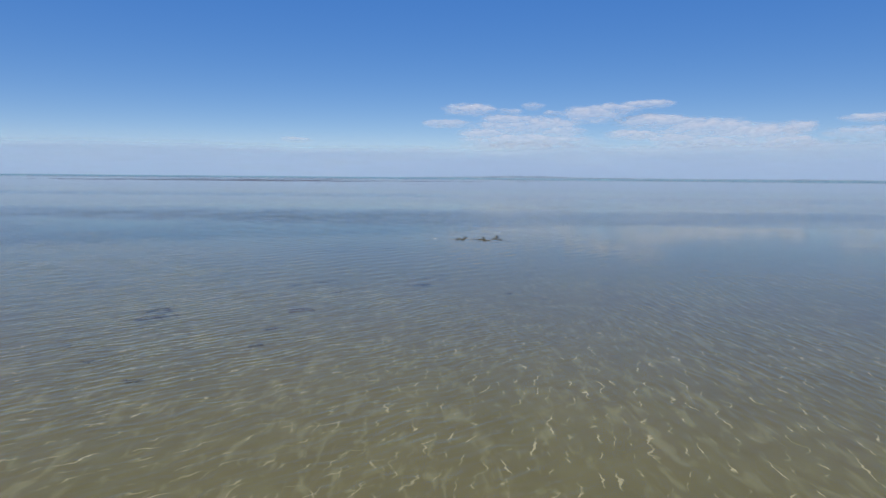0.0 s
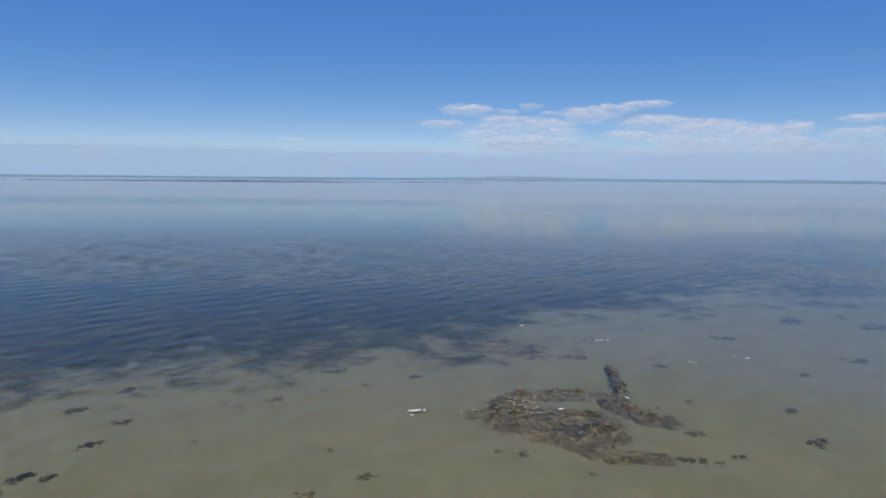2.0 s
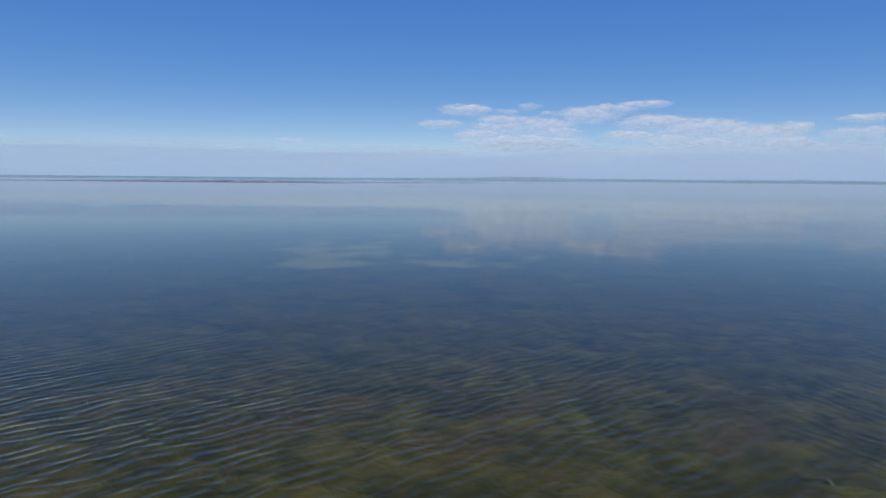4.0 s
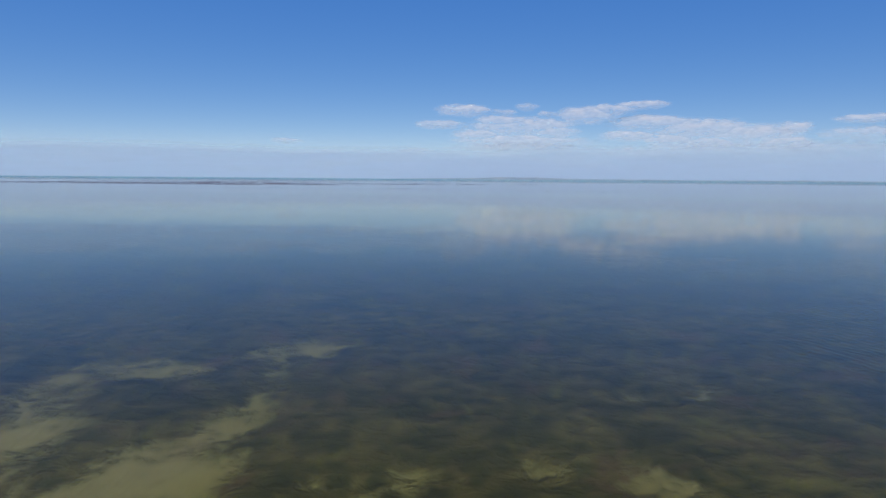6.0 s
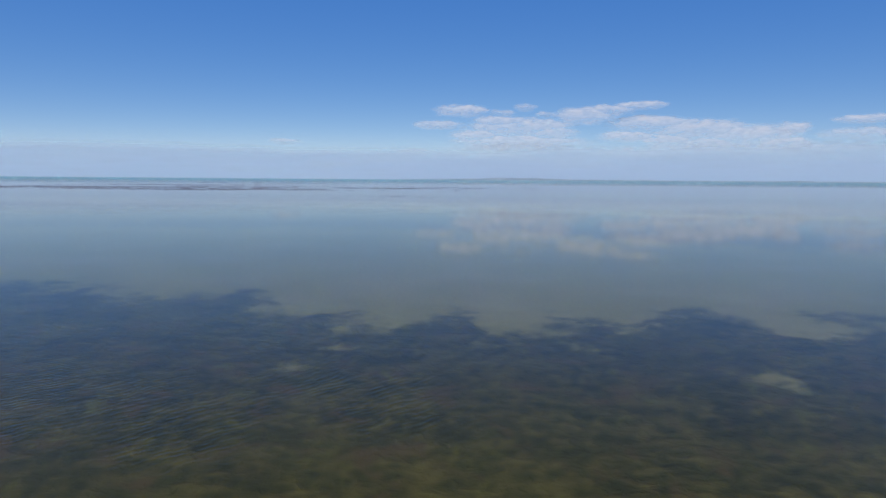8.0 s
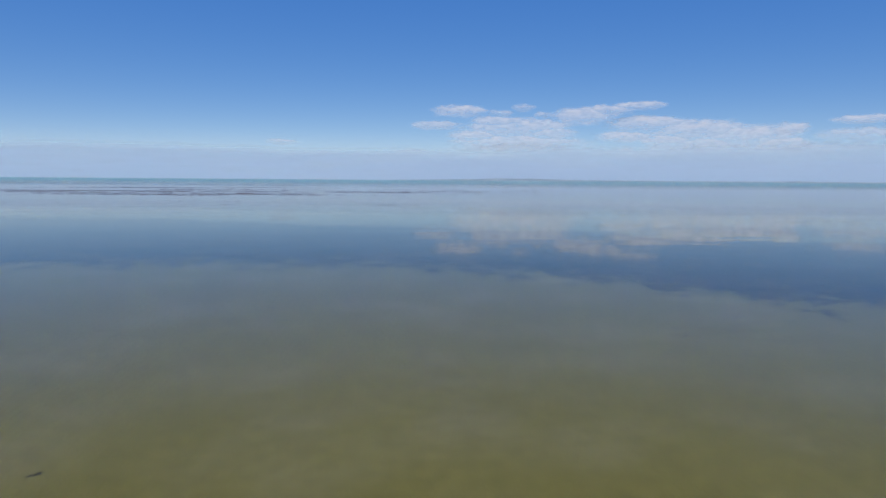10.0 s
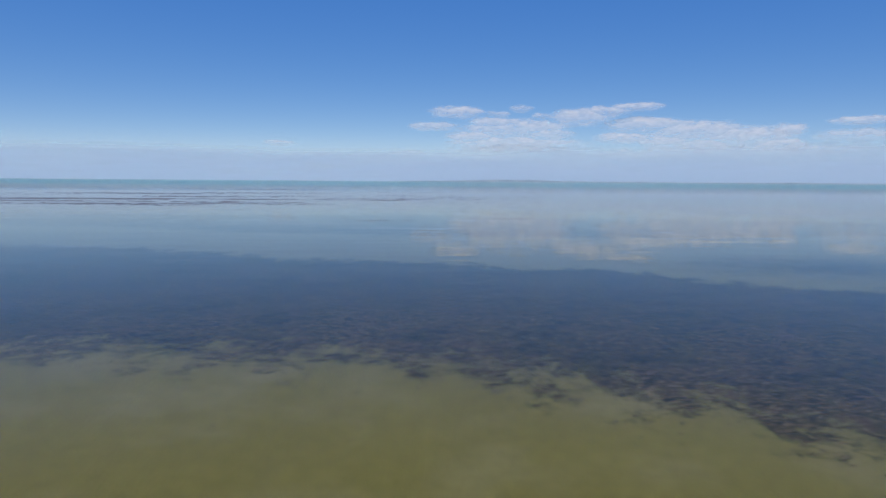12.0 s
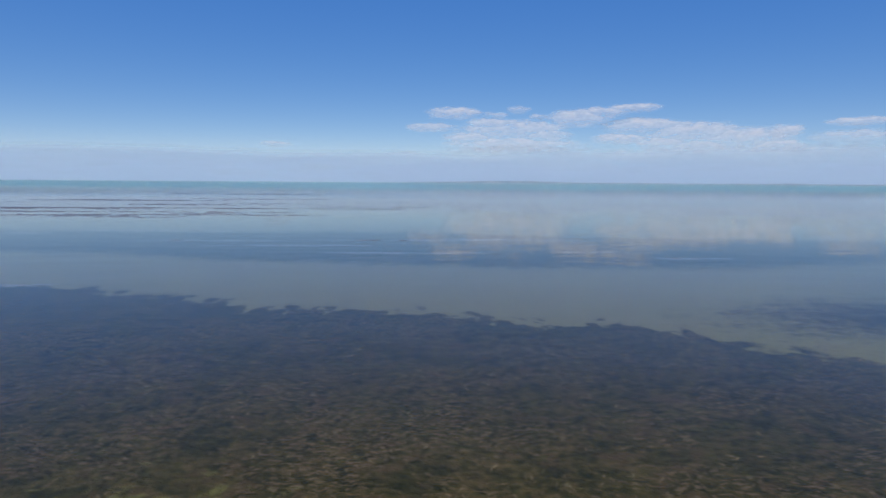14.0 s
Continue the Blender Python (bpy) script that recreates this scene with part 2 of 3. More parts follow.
def water_material():
    m, n, l = material("lake_water")
    n.remove(n["Principled BSDF"])
    p = place(n, l)
    sep = n.new("ShaderNodeSeparateXYZ")
    l.new(p, sep.inputs[0])
    # wind ripples in short-crested trains, in the stretches where the wind touches the water
    x_at, y_at = sep.outputs[0], sep.outputs[1]
    lean = lambda f: maths(n, l, "ADD", y_at, maths(n, l, "MULTIPLY", x_at, f))
    fall = lambda v, a, b: maths(n, l, "SUBTRACT", 1.0, rise(n, l, v, a, b))
    both = lambda *v: v[0] if len(v) == 1 else maths(n, l, "MULTIPLY", v[0], both(*v[1:]))
    most = lambda a, b: maths(n, l, "MAXIMUM", a, b)
    west = most(both(fall(lean(0.8), 10, 18), fall(x_at, -1.0, 4.5), 0.62), both(rise(n, l, lean(0.15), 30.5, 34.5), fall(y_at, 40, 52), fall(x_at, 0, 7)))
    west = most(west, both(fall(x_at, -1.0, 3.5), rise(n, l, y_at, 75, 80), fall(y_at, 90, 94), 0.36))
    east = most(both(rise(n, l, x_at, 1.5, 6), rise(n, l, y_at, 31, 36), fall(y_at, 42, 52), 0.7), both(rise(n, l, x_at, 4, 7), rise(n, l, y_at, 62, 66), fall(y_at, 76, 80), 0.25))
    lull = both(rise(n, l, x_at, -3, 3), fall(y_at, 12, 22), 0.5)
    ripple = None
    for zone, trains in ((west, ((-133, 1.5), (-124, 2.2))), (east, ((-24, 1.5), (-15, 2.2))), (lull, ((10, 1.3), (-8, 1.9)))):
        for turn, size in trains:
            w = node(n, "ShaderNodeTexWave", Scale=size, Distortion=8.0, Detail=1.0, Detail_Scale=0.8)
            l.new(place(n, l, (1, 1, 0), turn), w.inputs["Vector"])
            crest = both(zone, maths(n, l, "POWER", w.outputs["Fac"], 1.6), 1.25 / size)
            ripple = crest if ripple is None else maths(n, l, "ADD", ripple, crest)
    puffs = maths(n, l, "ADD", rise(n, l, noise_at(n, l, place(n, l, (1, 1, 0)), 0.3, 3), 0.3, 0.65), 0.35)
    ripple = both(ripple, puffs, 0.27)
    offing = rise(n, l, sep.outputs[1], 450, 900)
    breeze = node(n, "ShaderNodeTexWave", Scale=2.6, Distortion=5.0, Detail=1.0, Detail_Scale=1.9)
    l.new(place(n, l, (1, 1, 1), 54), breeze.inputs["Vector"])
    ripple = maths(n, l, "ADD", ripple, both(breeze.outputs["Fac"], offing, 1.6))
    swell = maths(n, l, "MULTIPLY", noise_at(n, l, place(n, l, (0.5, 1.0, 1), -8), 0.8, 2), maths(n, l, "SUBTRACT", 1.0, maths(n, l, "MULTIPLY", rise(n, l, sep.outputs[1], 70, 120), 0.85)))
    # long low undulations, their crests across the view, on the calm water further out
    roll = maths(n, l, "MULTIPLY", noise_at(n, l, place(n, l, (0.05, 0.22, 1), -3), 1.0, 3, 0.6), maths(n, l, "MULTIPLY", rise(n, l, sep.outputs[1], 100, 190), 1.5))
    wavelet = maths(n, l, "MULTIPLY", noise_at(n, l, place(n, l, (1.0, 0.7, 1), 10), 3.6, 1), maths(n, l, "SUBTRACT", 0.34, maths(n, l, "MULTIPLY", rise(n, l, sep.outputs[1], 8, 16), 0.31)))
    height = maths(n, l, "ADD", ripple, maths(n, l, "ADD", maths(n, l, "MULTIPLY", swell, 0.13), maths(n, l, "ADD", wavelet, roll)))
    bump = node(n, "ShaderNodeBump", Strength=1.0, Distance=0.022)
    l.new(height, bump.inputs["Height"])
    fres = node(n, "ShaderNodeFresnel", IOR=1.333)
    gloss = node(n, "ShaderNodeBsdfGlossy", Color=(0.9, 0.9, 0.89, 1))
    chop = rise(n, l, sep.outputs[1], 600, 1500)  # choppier water far out
    l.new(maths(n, l, "ADD", maths(n, l, "MULTIPLY", chop, 0.1), maths(n, l, "SUBTRACT", 0.066, maths(n, l, "MULTIPLY", rise(n, l, sep.outputs[1], 95, 170), 0.034))), gloss.inputs["Roughness"])
    deep = node(n, "ShaderNodeBsdfRefraction", IOR=1.333, Roughness=0.02)
    deep.inputs["Color"].default_value = (0.96, 0.95, 0.86, 1)
    mix = n.new("ShaderNodeMixShader")
    for s in (fres, gloss, deep):
        l.new(bump.outputs[0], s.inputs["Normal"])
    l.new(maths(n, l, "MULTIPLY", fres.outputs[0], maths(n, l, "SUBTRACT", 1.0, maths(n, l, "MULTIPLY", chop, 0.34))), mix.inputs[0])
    l.new(deep.outputs[0], mix.inputs[1])
    l.new(gloss.outputs[0], mix.inputs[2])
    l.new(mix.outputs[0], n["Material Output"].inputs["Surface"])
    return m


def plain_material(name, a, b, scale=20.0, rough=0.7):
    m, n, l = material(name)
    s = n["Principled BSDF"]
    s.inputs["Roughness"].default_value = rough
    r = ramp(n, [(0.35, a), (0.65, b)])
    l.new(noise_at(n, l, place(n, l), scale, 4), r.inputs[0])
    l.new(r.outputs[0], s.inputs["Base Color"])
    return m


def cloud_material(name, colour, most):
    m, n, l = material(name)
    n.remove(n["Principled BSDF"])
    att = n.new("ShaderNodeAttribute")
    att.attribute_name = "thickness"
    clear = n.new("ShaderNodeBsdfTransparent")
    white = node(n, "ShaderNodeBsdfDiffuse", Color=(*colour, 1))
    lit = node(n, "ShaderNodeBsdfTranslucent", Color=(*colour, 1))
    add = n.new("ShaderNodeMixShader")
    add.inputs[0].default_value = 0.1
    l.new(white.outputs[0], add.inputs[1])
    l.new(lit.outputs[0], add.inputs[2])
    mix = n.new("ShaderNodeMixShader")
    l.new(maths(n, l, "MULTIPLY", att.outputs["Fac"], most, True), mix.inputs[0])
    l.new(clear.outputs[0], mix.inputs[1])
    l.new(add.outputs[0], mix.inputs[2])
    l.new(mix.outputs[0], n["Material Output"].inputs["Surface"])
    return m


BED = bed_material()
WATER = water_material()
NEAR_TIPS = weed_material("seagrass_leaves", (0.03, 0.03, 0.012), (0.058, 0.055, 0.022), (0.09, 0.08, 0.034), 2.0)
TIPS = weed_material("seagrass_tips", (0.03, 0.026, 0.012), (0.075, 0.058, 0.032), (0.15, 0.108, 0.066), 1.2, (0.1, 0.066, 0.042), (0.06, 0.062, 0.02))
MAT_WEED = weed_material("stranded_weed", (0.048, 0.042, 0.026), (0.108, 0.094, 0.06), (0.19, 0.16, 0.1), 4.0, (0.098, 0.08, 0.055), (0.11, 0.105, 0.05))
TUFT = weed_material("loose_weed", (0.034, 0.032, 0.018), (0.066, 0.06, 0.033), (0.12, 0.105, 0.056), 4.0, (0.085, 0.06, 0.04), (0.07, 0.078, 0.034))
# haze and sky sheen are put into the blue-grey of the weed banks
BANK = weed_material("hazed_weed_bank", (0.09, 0.104, 0.15), (0.135, 0.15, 0.205), (0.19, 0.2, 0.25), 0.12, (0.15, 0.15, 0.195), (0.135, 0.15, 0.19))
STRAW = plain_material("bleached_stems", (0.42, 0.33, 0.14), (0.62, 0.52, 0.3), 9)
FEATHER = plain_material("white_feather", (0.75, 0.75, 0.74), (0.86, 0.86, 0.85), 60)
# aerial haze is mixed into the land's blue-grey
LAND = plain_material("hazed_shore", (0.2, 0.26, 0.33), (0.26, 0.31, 0.37), 0.01, 0.95)
CLOUD = cloud_material("cloud_white", (0.575, 0.565, 0.585), 1.0)
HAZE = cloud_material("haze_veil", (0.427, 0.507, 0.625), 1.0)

# ---- where weed grows on the bed ----
EDGE_1 = ((-40, 12), (-20, 19.5), (-8, 25.2), (-5.5, 25.7), (-3.6, 26.0), (-1.8, 26.9), (-0.4, 27.9), (1.1, 28.2), (1.5, 29.2), (3.2, 29.9), (4.5, 31), (7, 32.4), (10, 32.8), (14, 34.5), (40, 42))
EDGE_2 = ((-45, 103), (-18.6, 95.8), (-15, 95.2), (-10.2, 93.5), (-7.4, 94.3), (-5.2, 91.4), (-2.4, 89.7), (2.2, 89.7), (3.8, 88.8), (5.9, 90.2), (6.8, 88.8), (10, 91), (12.4, 89.1), (16.3, 90), (45, 88))
EDGE_3 = ((-60, 128), (-22, 126), (-16, 127.8), (-9.8, 126.6), (-4.9, 126.6), (0.3, 125.8), (4, 124.8), (7.2, 123), (11, 121), (13.4, 119.3), (17.7, 115.8), (25, 112), (40, 104))
EDGE_4 = ((-80, 180), (-44.5, 173.4), (-34, 171.8), (-23.7, 167.3), (-11.3, 162.1), (4.1, 161), (8.7, 156.9), (14.3, 155), (16.7, 156.5), (21.7, 153.9), (25.4, 149.8), (32, 145.8), (45, 143), (80, 140))
EDGE_5 = ((-120, 208), (-65.8, 204), (-46.6, 201), (-27, 193.7), (-2.5, 189.8), (20, 186.6), (44, 188), (67.6, 191.5), (120, 196))
EDGE_6 = ((-160, 254), (-96, 247), (-43, 242), (-6, 246), (43, 233), (120, 226))
BARE = (  # x, y, half width, half depth of sand gaps in the meadow
    (0.1, 32.1, 0.76, 0.48), (-0.6, 31.9, 0.25, 0.6), (1.9, 30.5, 0.6, 0.4), (0.5, 30.1, 0.5, 0.4), (0.3, 29.4, 0.47, 0.4), (-1.4, 29.3, 0.4, 0.4), (-2.1, 30.0, 0.4, 0.3), (6.8, 33.5, 0.6, 0.25), (5.9, 34.8, 0.4, 0.4), (1.1, 29.8, 0.5, 0.3),
    (-5.4, 63.3, 0.7, 1.0), (-4.9, 62.2, 0.3, 0.4), (-5.0, 64.7, 0.6, 0.4), (-4.2, 64.8, 0.4, 0.35), (-2.9, 65.3, 0.5, 0.7), (-2.2, 65.5, 0.3, 0.5), (-2.7, 63.9, 0.32, 0.7), (-2.8, 62.9, 0.4, 0.35))
GLADE = (  # the same, where the meadow is thin in mid-water
    (-4.3, 58.2, 0.9, 1.1), (-5.0, 60.8, 0.7, 0.7), (-3.0, 61.0, 0.5, 0.6), (-3.4, 59.1, 0.45, 0.45), (-2.2, 59.5, 0.4, 0.8), (-0.9, 58.8, 0.3, 0.33), (-0.9, 57.5, 0.5, 0.35), (-2.6, 57.0, 0.5, 0.4), (-3.7, 56.6, 0.6, 0.6), (-0.2, 57.1, 0.4, 0.3), (0.7, 57.9, 0.3, 0.3), (1.9, 58.9, 0.6, 0.14),
    (2.9, 58.7, 0.3, 0.3), (2.6, 57.9, 0.3, 0.25), (2.7, 63.3, 0.5, 0.4), (2.1, 61.2, 0.3, 0.5), (0.6, 57.0, 0.4, 0.3), (1.7, 56.8, 0.5, 0.3))
HOLES = (
    (-2.7, 61.7, 0.7, 0.5), (-0.8, 61.2, 0.35, 0.3), (3.8, 63.7, 0.3, 0.26), (0.9, 61.3, 0.25, 0.3), (-1.8, 66.0, 0.3, 0.3), (-3.2, 84.1, 0.6, 0.5), (-4.5, 83.5, 0.33, 0.3), (8.8, 82.9, 0.8, 0.9), (10.3, 84.7, 0.6, 0.4), (1.5, 86.2, 0.6, 0.5), (8.2, 83.5, 0.6, 0.4),
    (-4.2, 91.0, 0.8, 0.7), (3.0, 89.8, 0.6, 0.5), (-2.2, 85.7, 0.6, 0.27), (12.4, 87.7, 1.7, 0.9))


def past(edge, x, y, ragged, seed):
    """How far y lies beyond an edge, in metres, the edge being ragged."""
    ex, ey = zip(*edge)
    return y - np.interp(x, ex, ey) + ragged * (fbm(x * 0.85, y * 0.5, seed, 5) * 2)


def growth(x, y):
    """Below 0 on bare sand, about 1 and more in thick weed."""
    a = np.minimum(past(EDGE_1, x, y, 1.0, 3) / 1.9, -past(EDGE_2, x, y, 2.2, 5) / 1.9)
    b = np.minimum((past(EDGE_3, x, y, 2.8, 7) + 1.3) / 3.0, -past(EDGE_4, x, y, 3.2, 9) / 1.2)
    c = np.minimum(past(EDGE_5, x, y, 2.0, 11), -past(EDGE_6, x, y, 3.0, 13)) / 4.0
    lobe = 1.4 - 1.4 * np.hypot((x - 43) / 14, (y - 158) / 8)
    d = np.clip(np.maximum(np.maximum(np.maximum(a, b), c), lobe), -1.8, 2.3)
    wx, wy = x + 0.7 * fbm(x * 1.1, y * 1.1, 21, 3), y + 0.7 * fbm(x * 1.1, y * 1.1, 22, 3)
    for bx, by, rx, ry in BARE + GLADE + HOLES:
        d = d - (1.7 if by > 40 else 0.45) * np.exp(-(((wx - bx) / (1.4 * rx)) ** 2 + ((wy - by) / (1.4 * ry)) ** 2))
    d = d - 0.85 * np.exp(-((y - 58.5) / 4.2) ** 4) * (1 - 0.4 * step(-2, 4, x))
    return d + fbm(x * 0.7, y * 1.2, 23, 6) * 1.1


def spread(near, reach, fine, growth_rate=1.22):
    """Grid lines: even steps inside near = (a, b), wider and wider out to reach."""
    a, b = near
    core = list(np.arange(a, b + fine * 0.5, fine))
    gap, v, out = fine, b, []
    while v < reach:
        gap *= growth_rate
        v += gap
        out.append(min(v, reach))
    gap, v, back = fine, a, []
    while v > -reach:
        gap *= growth_rate
        v -= gap
        back.append(max(v, -reach))
    return np.array(back[::-1] + core + out)


def bed_height(x, y):
    z = -0.26 + 0.05 * fbm(x * 0.12, y * 0.12, 31, 3) + 0.012 * fbm(x * 1.1, y * 0.6, 33, 3)
    return z - 0.25 * step(180, 420, np.hypot(x, y)) - 1.5 * step(450, 1500, np.hypot(x, y))


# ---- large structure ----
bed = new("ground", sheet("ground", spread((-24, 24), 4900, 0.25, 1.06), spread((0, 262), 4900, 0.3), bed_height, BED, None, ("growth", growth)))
tagged(bed, "olive grey silty sand of the shallow lake bed", "lake bed", kind="structure")


def wave_height(x, y):
    """Low lapping waves under the wind ripples."""
    gen = np.random.default_rng(12)
    drift = 1.6 * fbm(x * 0.4, y * 0.4, 61, 2)
    total = 0.0
    for k in range(5):
        size, lean = gen.uniform(0.4, 0.7), radians(43 + gen.normal(0, 14))
        total = total + 0.012 * size / (2 * math.pi) * np.sin(2 * math.pi / size * (-math.sin(lean) * x + math.cos(lean) * y) + gen.uniform(0, 6.28) + drift)
    calm = step(-17, -13, x) * (1 - step(10, 14, x)) * (1 - step(40, 51, y)) * (1 - 0.8 * step(-2, 4, x - 0.5 * (y - 14)))
    return total * calm


def lines(core, fine):
    """Grid lines close together inside core, and wide apart outside it."""
    return np.concatenate([[-4900, -2400, -1200, -600, -300, -150, -80, core[0] - 8], np.arange(core[0], core[1], fine), [core[1] + 8, 130, 200, 300, 600, 1200, 2400, 4900]])


water = new("water", sheet("water", lines((-17, 14), 0.09), lines((3.5, 52), 0.09), wave_height, WATER))
water.visible_shadow = False
tagged(water, "clear shallow lake water, calm with patches of small ripples", "water", kind="structure")


# ---- seagrass meadows: a lumpy canopy with loose blades over it ----
def canopy_height(x, y):
    g = growth(x, y)
    lump = 0.5 + fbm(x * 1.6, y * 2.4, 41, 4)
    return bed_height(x, y) - 0.012 + 0.13 * step(0.2, 1.6, g) * (0.3 + 1.0 * lump)


def meadow(name, label, reach, y0, y1, fine, blades, long, tips):
    """Weed within reach to both sides, in a mesh that is finest along the middle and towards y0."""
    near, wide = 0.45 * reach, 3.2 * reach
    xs = np.concatenate([np.arange(-wide, -reach, fine * 6), np.arange(-reach, -near, fine * 2.5), np.arange(-near, near, fine), np.arange(near, reach, fine * 2.5), np.arange(reach, wide, fine * 6)])
    ys = np.concatenate([np.arange(y0, y0 + 0.55 * (y1 - y0), fine), np.arange(y0 + 0.55 * (y1 - y0), y1, fine * 2)])
    me = sheet(name, xs, ys, canopy_height, BED, lambda x, y: growth(x, y) > 0.25, ("growth", growth))
    ob = tagged(new(name, me), label, "seagrass", kind="stuff")
    rng = np.random.default_rng(len(label) + int(y0))
    px, py = rng.uniform(-reach, reach, blades), rng.uniform(y0, y1, blades)
    px[blades - blades // 5 :] *= 3
    if y0 < 20:  # thickest along the first edge
        px[: blades // 2], py[: blades // 2] = rng.uniform(-12, 14, blades // 2), rng.uniform(26, 42, blades // 2)
    g = growth(px, py)
    ok = (g > rng.uniform(0.1 if y0 < 20 else -0.3, 1.2, blades)) & ((fbm(px * 0.4, py * 0.6, 43, 4) > rng.uniform(-0.05, 0.2, blades)) | (g < 0.9))
    px, py = px[ok], py[ok]
    k = len(px)
    turn, size = rng.uniform(0, 6.28, k), rng.uniform(0.5, 1.2, k) * long
    dx, dy, w = np.cos(turn) * size, np.sin(turn) * size, size * rng.uniform(0.09, 0.2, k)
    sx, sy = -np.sin(turn) * w, np.cos(turn) * w
    base = canopy_height(px, py)
    top = np.minimum(np.maximum(base, bed_height(px, py)) + rng.uniform(0.03, 0.12, k), -0.03)
    rows = []
    for f, lift, wide in ((0.0, -0.02, 0.5), (0.4, 0.8, 1.0), (0.8, 1.0, 0.7), (1.0, 0.8, 0.1)):
        z = base + (top - base) * lift
        for s in (-1, 1):
            rows.append(np.stack([px + dx * f + s * wide * sx, py + dy * f + s * wide * sy, z], -1))
    verts = np.stack(rows, 1).reshape(-1, 3)
    start = np.arange(k)[:, None, None] * 8
    quads = (start + np.array([[0, 1, 3, 2], [2, 3, 5, 4], [4, 5, 7, 6]])[None]).reshape(-1, 4)
    part("blades", mesh_from("blades", verts, quads, tips), ob)["kind"] = "stuff"
    return ob


meadow("seagrass_meadow", "dark brown-green seagrass meadow under shallow water", 26, 8, 105, 0.15, 16000, 0.1, NEAR_TIPS)
meadow("seagrass_meadow", "dark purplish brown seagrass bank beyond bare sand", 52, 104, 182, 0.17, 42000, 0.34, TIPS)
meadow("seagrass_meadow", "distant dark seagrass bed under calm water", 125, 180, 262, 0.9, 12000, 0.8, TIPS)


# ---- weed lying on the sand ----
def capsules(x, y, lines):
    """1 on the lines, falling to 0 at each line's radius. Lines: (radius, (x, y), (x, y), ...)."""
    best = np.full(np.shape(x), -1.0)
    for radius, *pts in lines:
        for (ax, ay), (bx, by) in zip(pts, pts[1:]):
            t = np.clip(((x - ax) * (bx - ax) + (y - ay) * (by - ay)) / ((bx - ax) ** 2 + (by - ay) ** 2), 0, 1)
            best = np.maximum(best, 1 - np.hypot(x - ax - t * (bx - ax), y - ay - t * (by - ay)) / radius)
    return best


def strands(name, rng, places, lift, long, wide, material):
    """Bent narrow ribbons lying about the places given; one mesh."""
    verts, quads = [], []
    for px, py, pz in places:
        a, n = rng.uniform(0, 2 * math.pi), rng.uniform(0.5, 1.2) * long
        bend, w, up = rng.normal(0, 0.7), wide * rng.uniform(0.5, 1.3), rng.uniform(0.2, 1.0) * lift
        k = len(verts)
        x, y = px - math.cos(a) * n / 2, py - math.sin(a) * n / 2
        for j in range(5):
            f = j / 4
            s = w * (0.35 + 1.3 * math.sin(math.pi * min(f + 0.1, 0.95)))
            z = pz + up * math.sin(math.pi * f)
            for sgn in (-1, 1):
                verts.append((x - sgn * math.sin(a) * s, y + sgn * math.cos(a) * s, z + sgn * s * 0.4))
            if j:
                quads.append((k + 2 * j - 2, k + 2 * j - 1, k + 2 * j + 1, k + 2 * j))
            x, y, a = x + math.cos(a) * n / 4, y + math.sin(a) * n / 4, a + bend / 4
    return mesh_from(name, verts, quads, material)


def stem_mesh(seed):
    """A dry bent stem, five-sided and tapering, about 0.2 m long, lying along x."""
    rng = random.Random(seed)
    bm = bmesh.new()
    rings, bend, dip = [], rng.uniform(-0.5, 0.5), rng.uniform(0.0, 0.25)
    for j in range(6):
        f = j / 5
        c = Vector((0.2 * (f - 0.5), 0.2 * bend * (f - 0.5) ** 2 * 2, 0.006 + 0.2 * dip * f * f))
        r = 0.0075 * (1.0 - 0.5 * f)
        rings.append([bm.verts.new(c + Vector((0, r * math.cos(q * 1.2566), r * math.sin(q * 1.2566)))) for q in range(5)])
    for a, b in zip(rings, rings[1:]):
        for q in range(5):
            bm.faces.new((a[q], a[(q + 1) % 5], b[(q + 1) % 5], b[q]))
    bm.faces.new(rings[0][::-1])
    bm.faces.new(rings[-1])
    me = bpy.data.meshes.new("stem")
    bm.to_mesh(me)
    bm.free()
    me.materials.append(STRAW)
    return me


STEMS = [stem_mesh(k) for k in range(5)]


def weed_mat(label, lines, box, top, seed, stems=(), fronds=500):
    x0, x1, y0, y1 = box
    shape = lambda x, y: capsules(x, y, lines) + 0.08 + 0.85 * fbm(x * 2.6, y * 2.6, seed, 5)
    base = float(bed_height(np.array((x0 + x1) / 2), np.array((y0 + y1) / 2)))
    height = lambda x, y: base - 0.02 + (top - base) * step(-0.05, 0.75, shape(x, y)) * np.minimum(0.85 + 0.5 * fbm(x * 7, y * 7, seed + 3, 4), 1.0)
    body = sheet("weed_mat", np.arange(x0, x1, 0.022), np.arange(y0, y1, 0.022), height, MAT_WEED, lambda x, y: shape(x, y) > 0)
    ob = tagged(new("weed_mat", body), label, "weed mat")
    rng = np.random.default_rng(seed)
    px, py = rng.uniform(x0, x1, fronds * 6), rng.uniform(y0, y1, fronds * 6)
    ok = shape(px, py) > 0.06
    px, py = px[ok][:fronds], py[ok][:fronds]
    part("fronds", strands("fronds", rng, zip(px, py, height(px, py)), 0.03, 0.2, 0.008, MAT_WEED), ob)
    for cx, cy, rx, ry, count in stems:
        for k in range(count):
            sx, sy = rng.normal(cx, rx), rng.normal(cy, ry)
            sz = float(height(np.array(sx), np.array(sy)))
            st = part("stem", STEMS[k % 5], ob)
            st.matrix_basis = pose(sx, sy, max(sz, -0.03) + 0.004, 0, rng.uniform(-8, 8), rng.uniform(0, 180)) @ Matrix.Diagonal((rng.uniform(0.18, 0.55),) * 3 + (1,))
    return ob


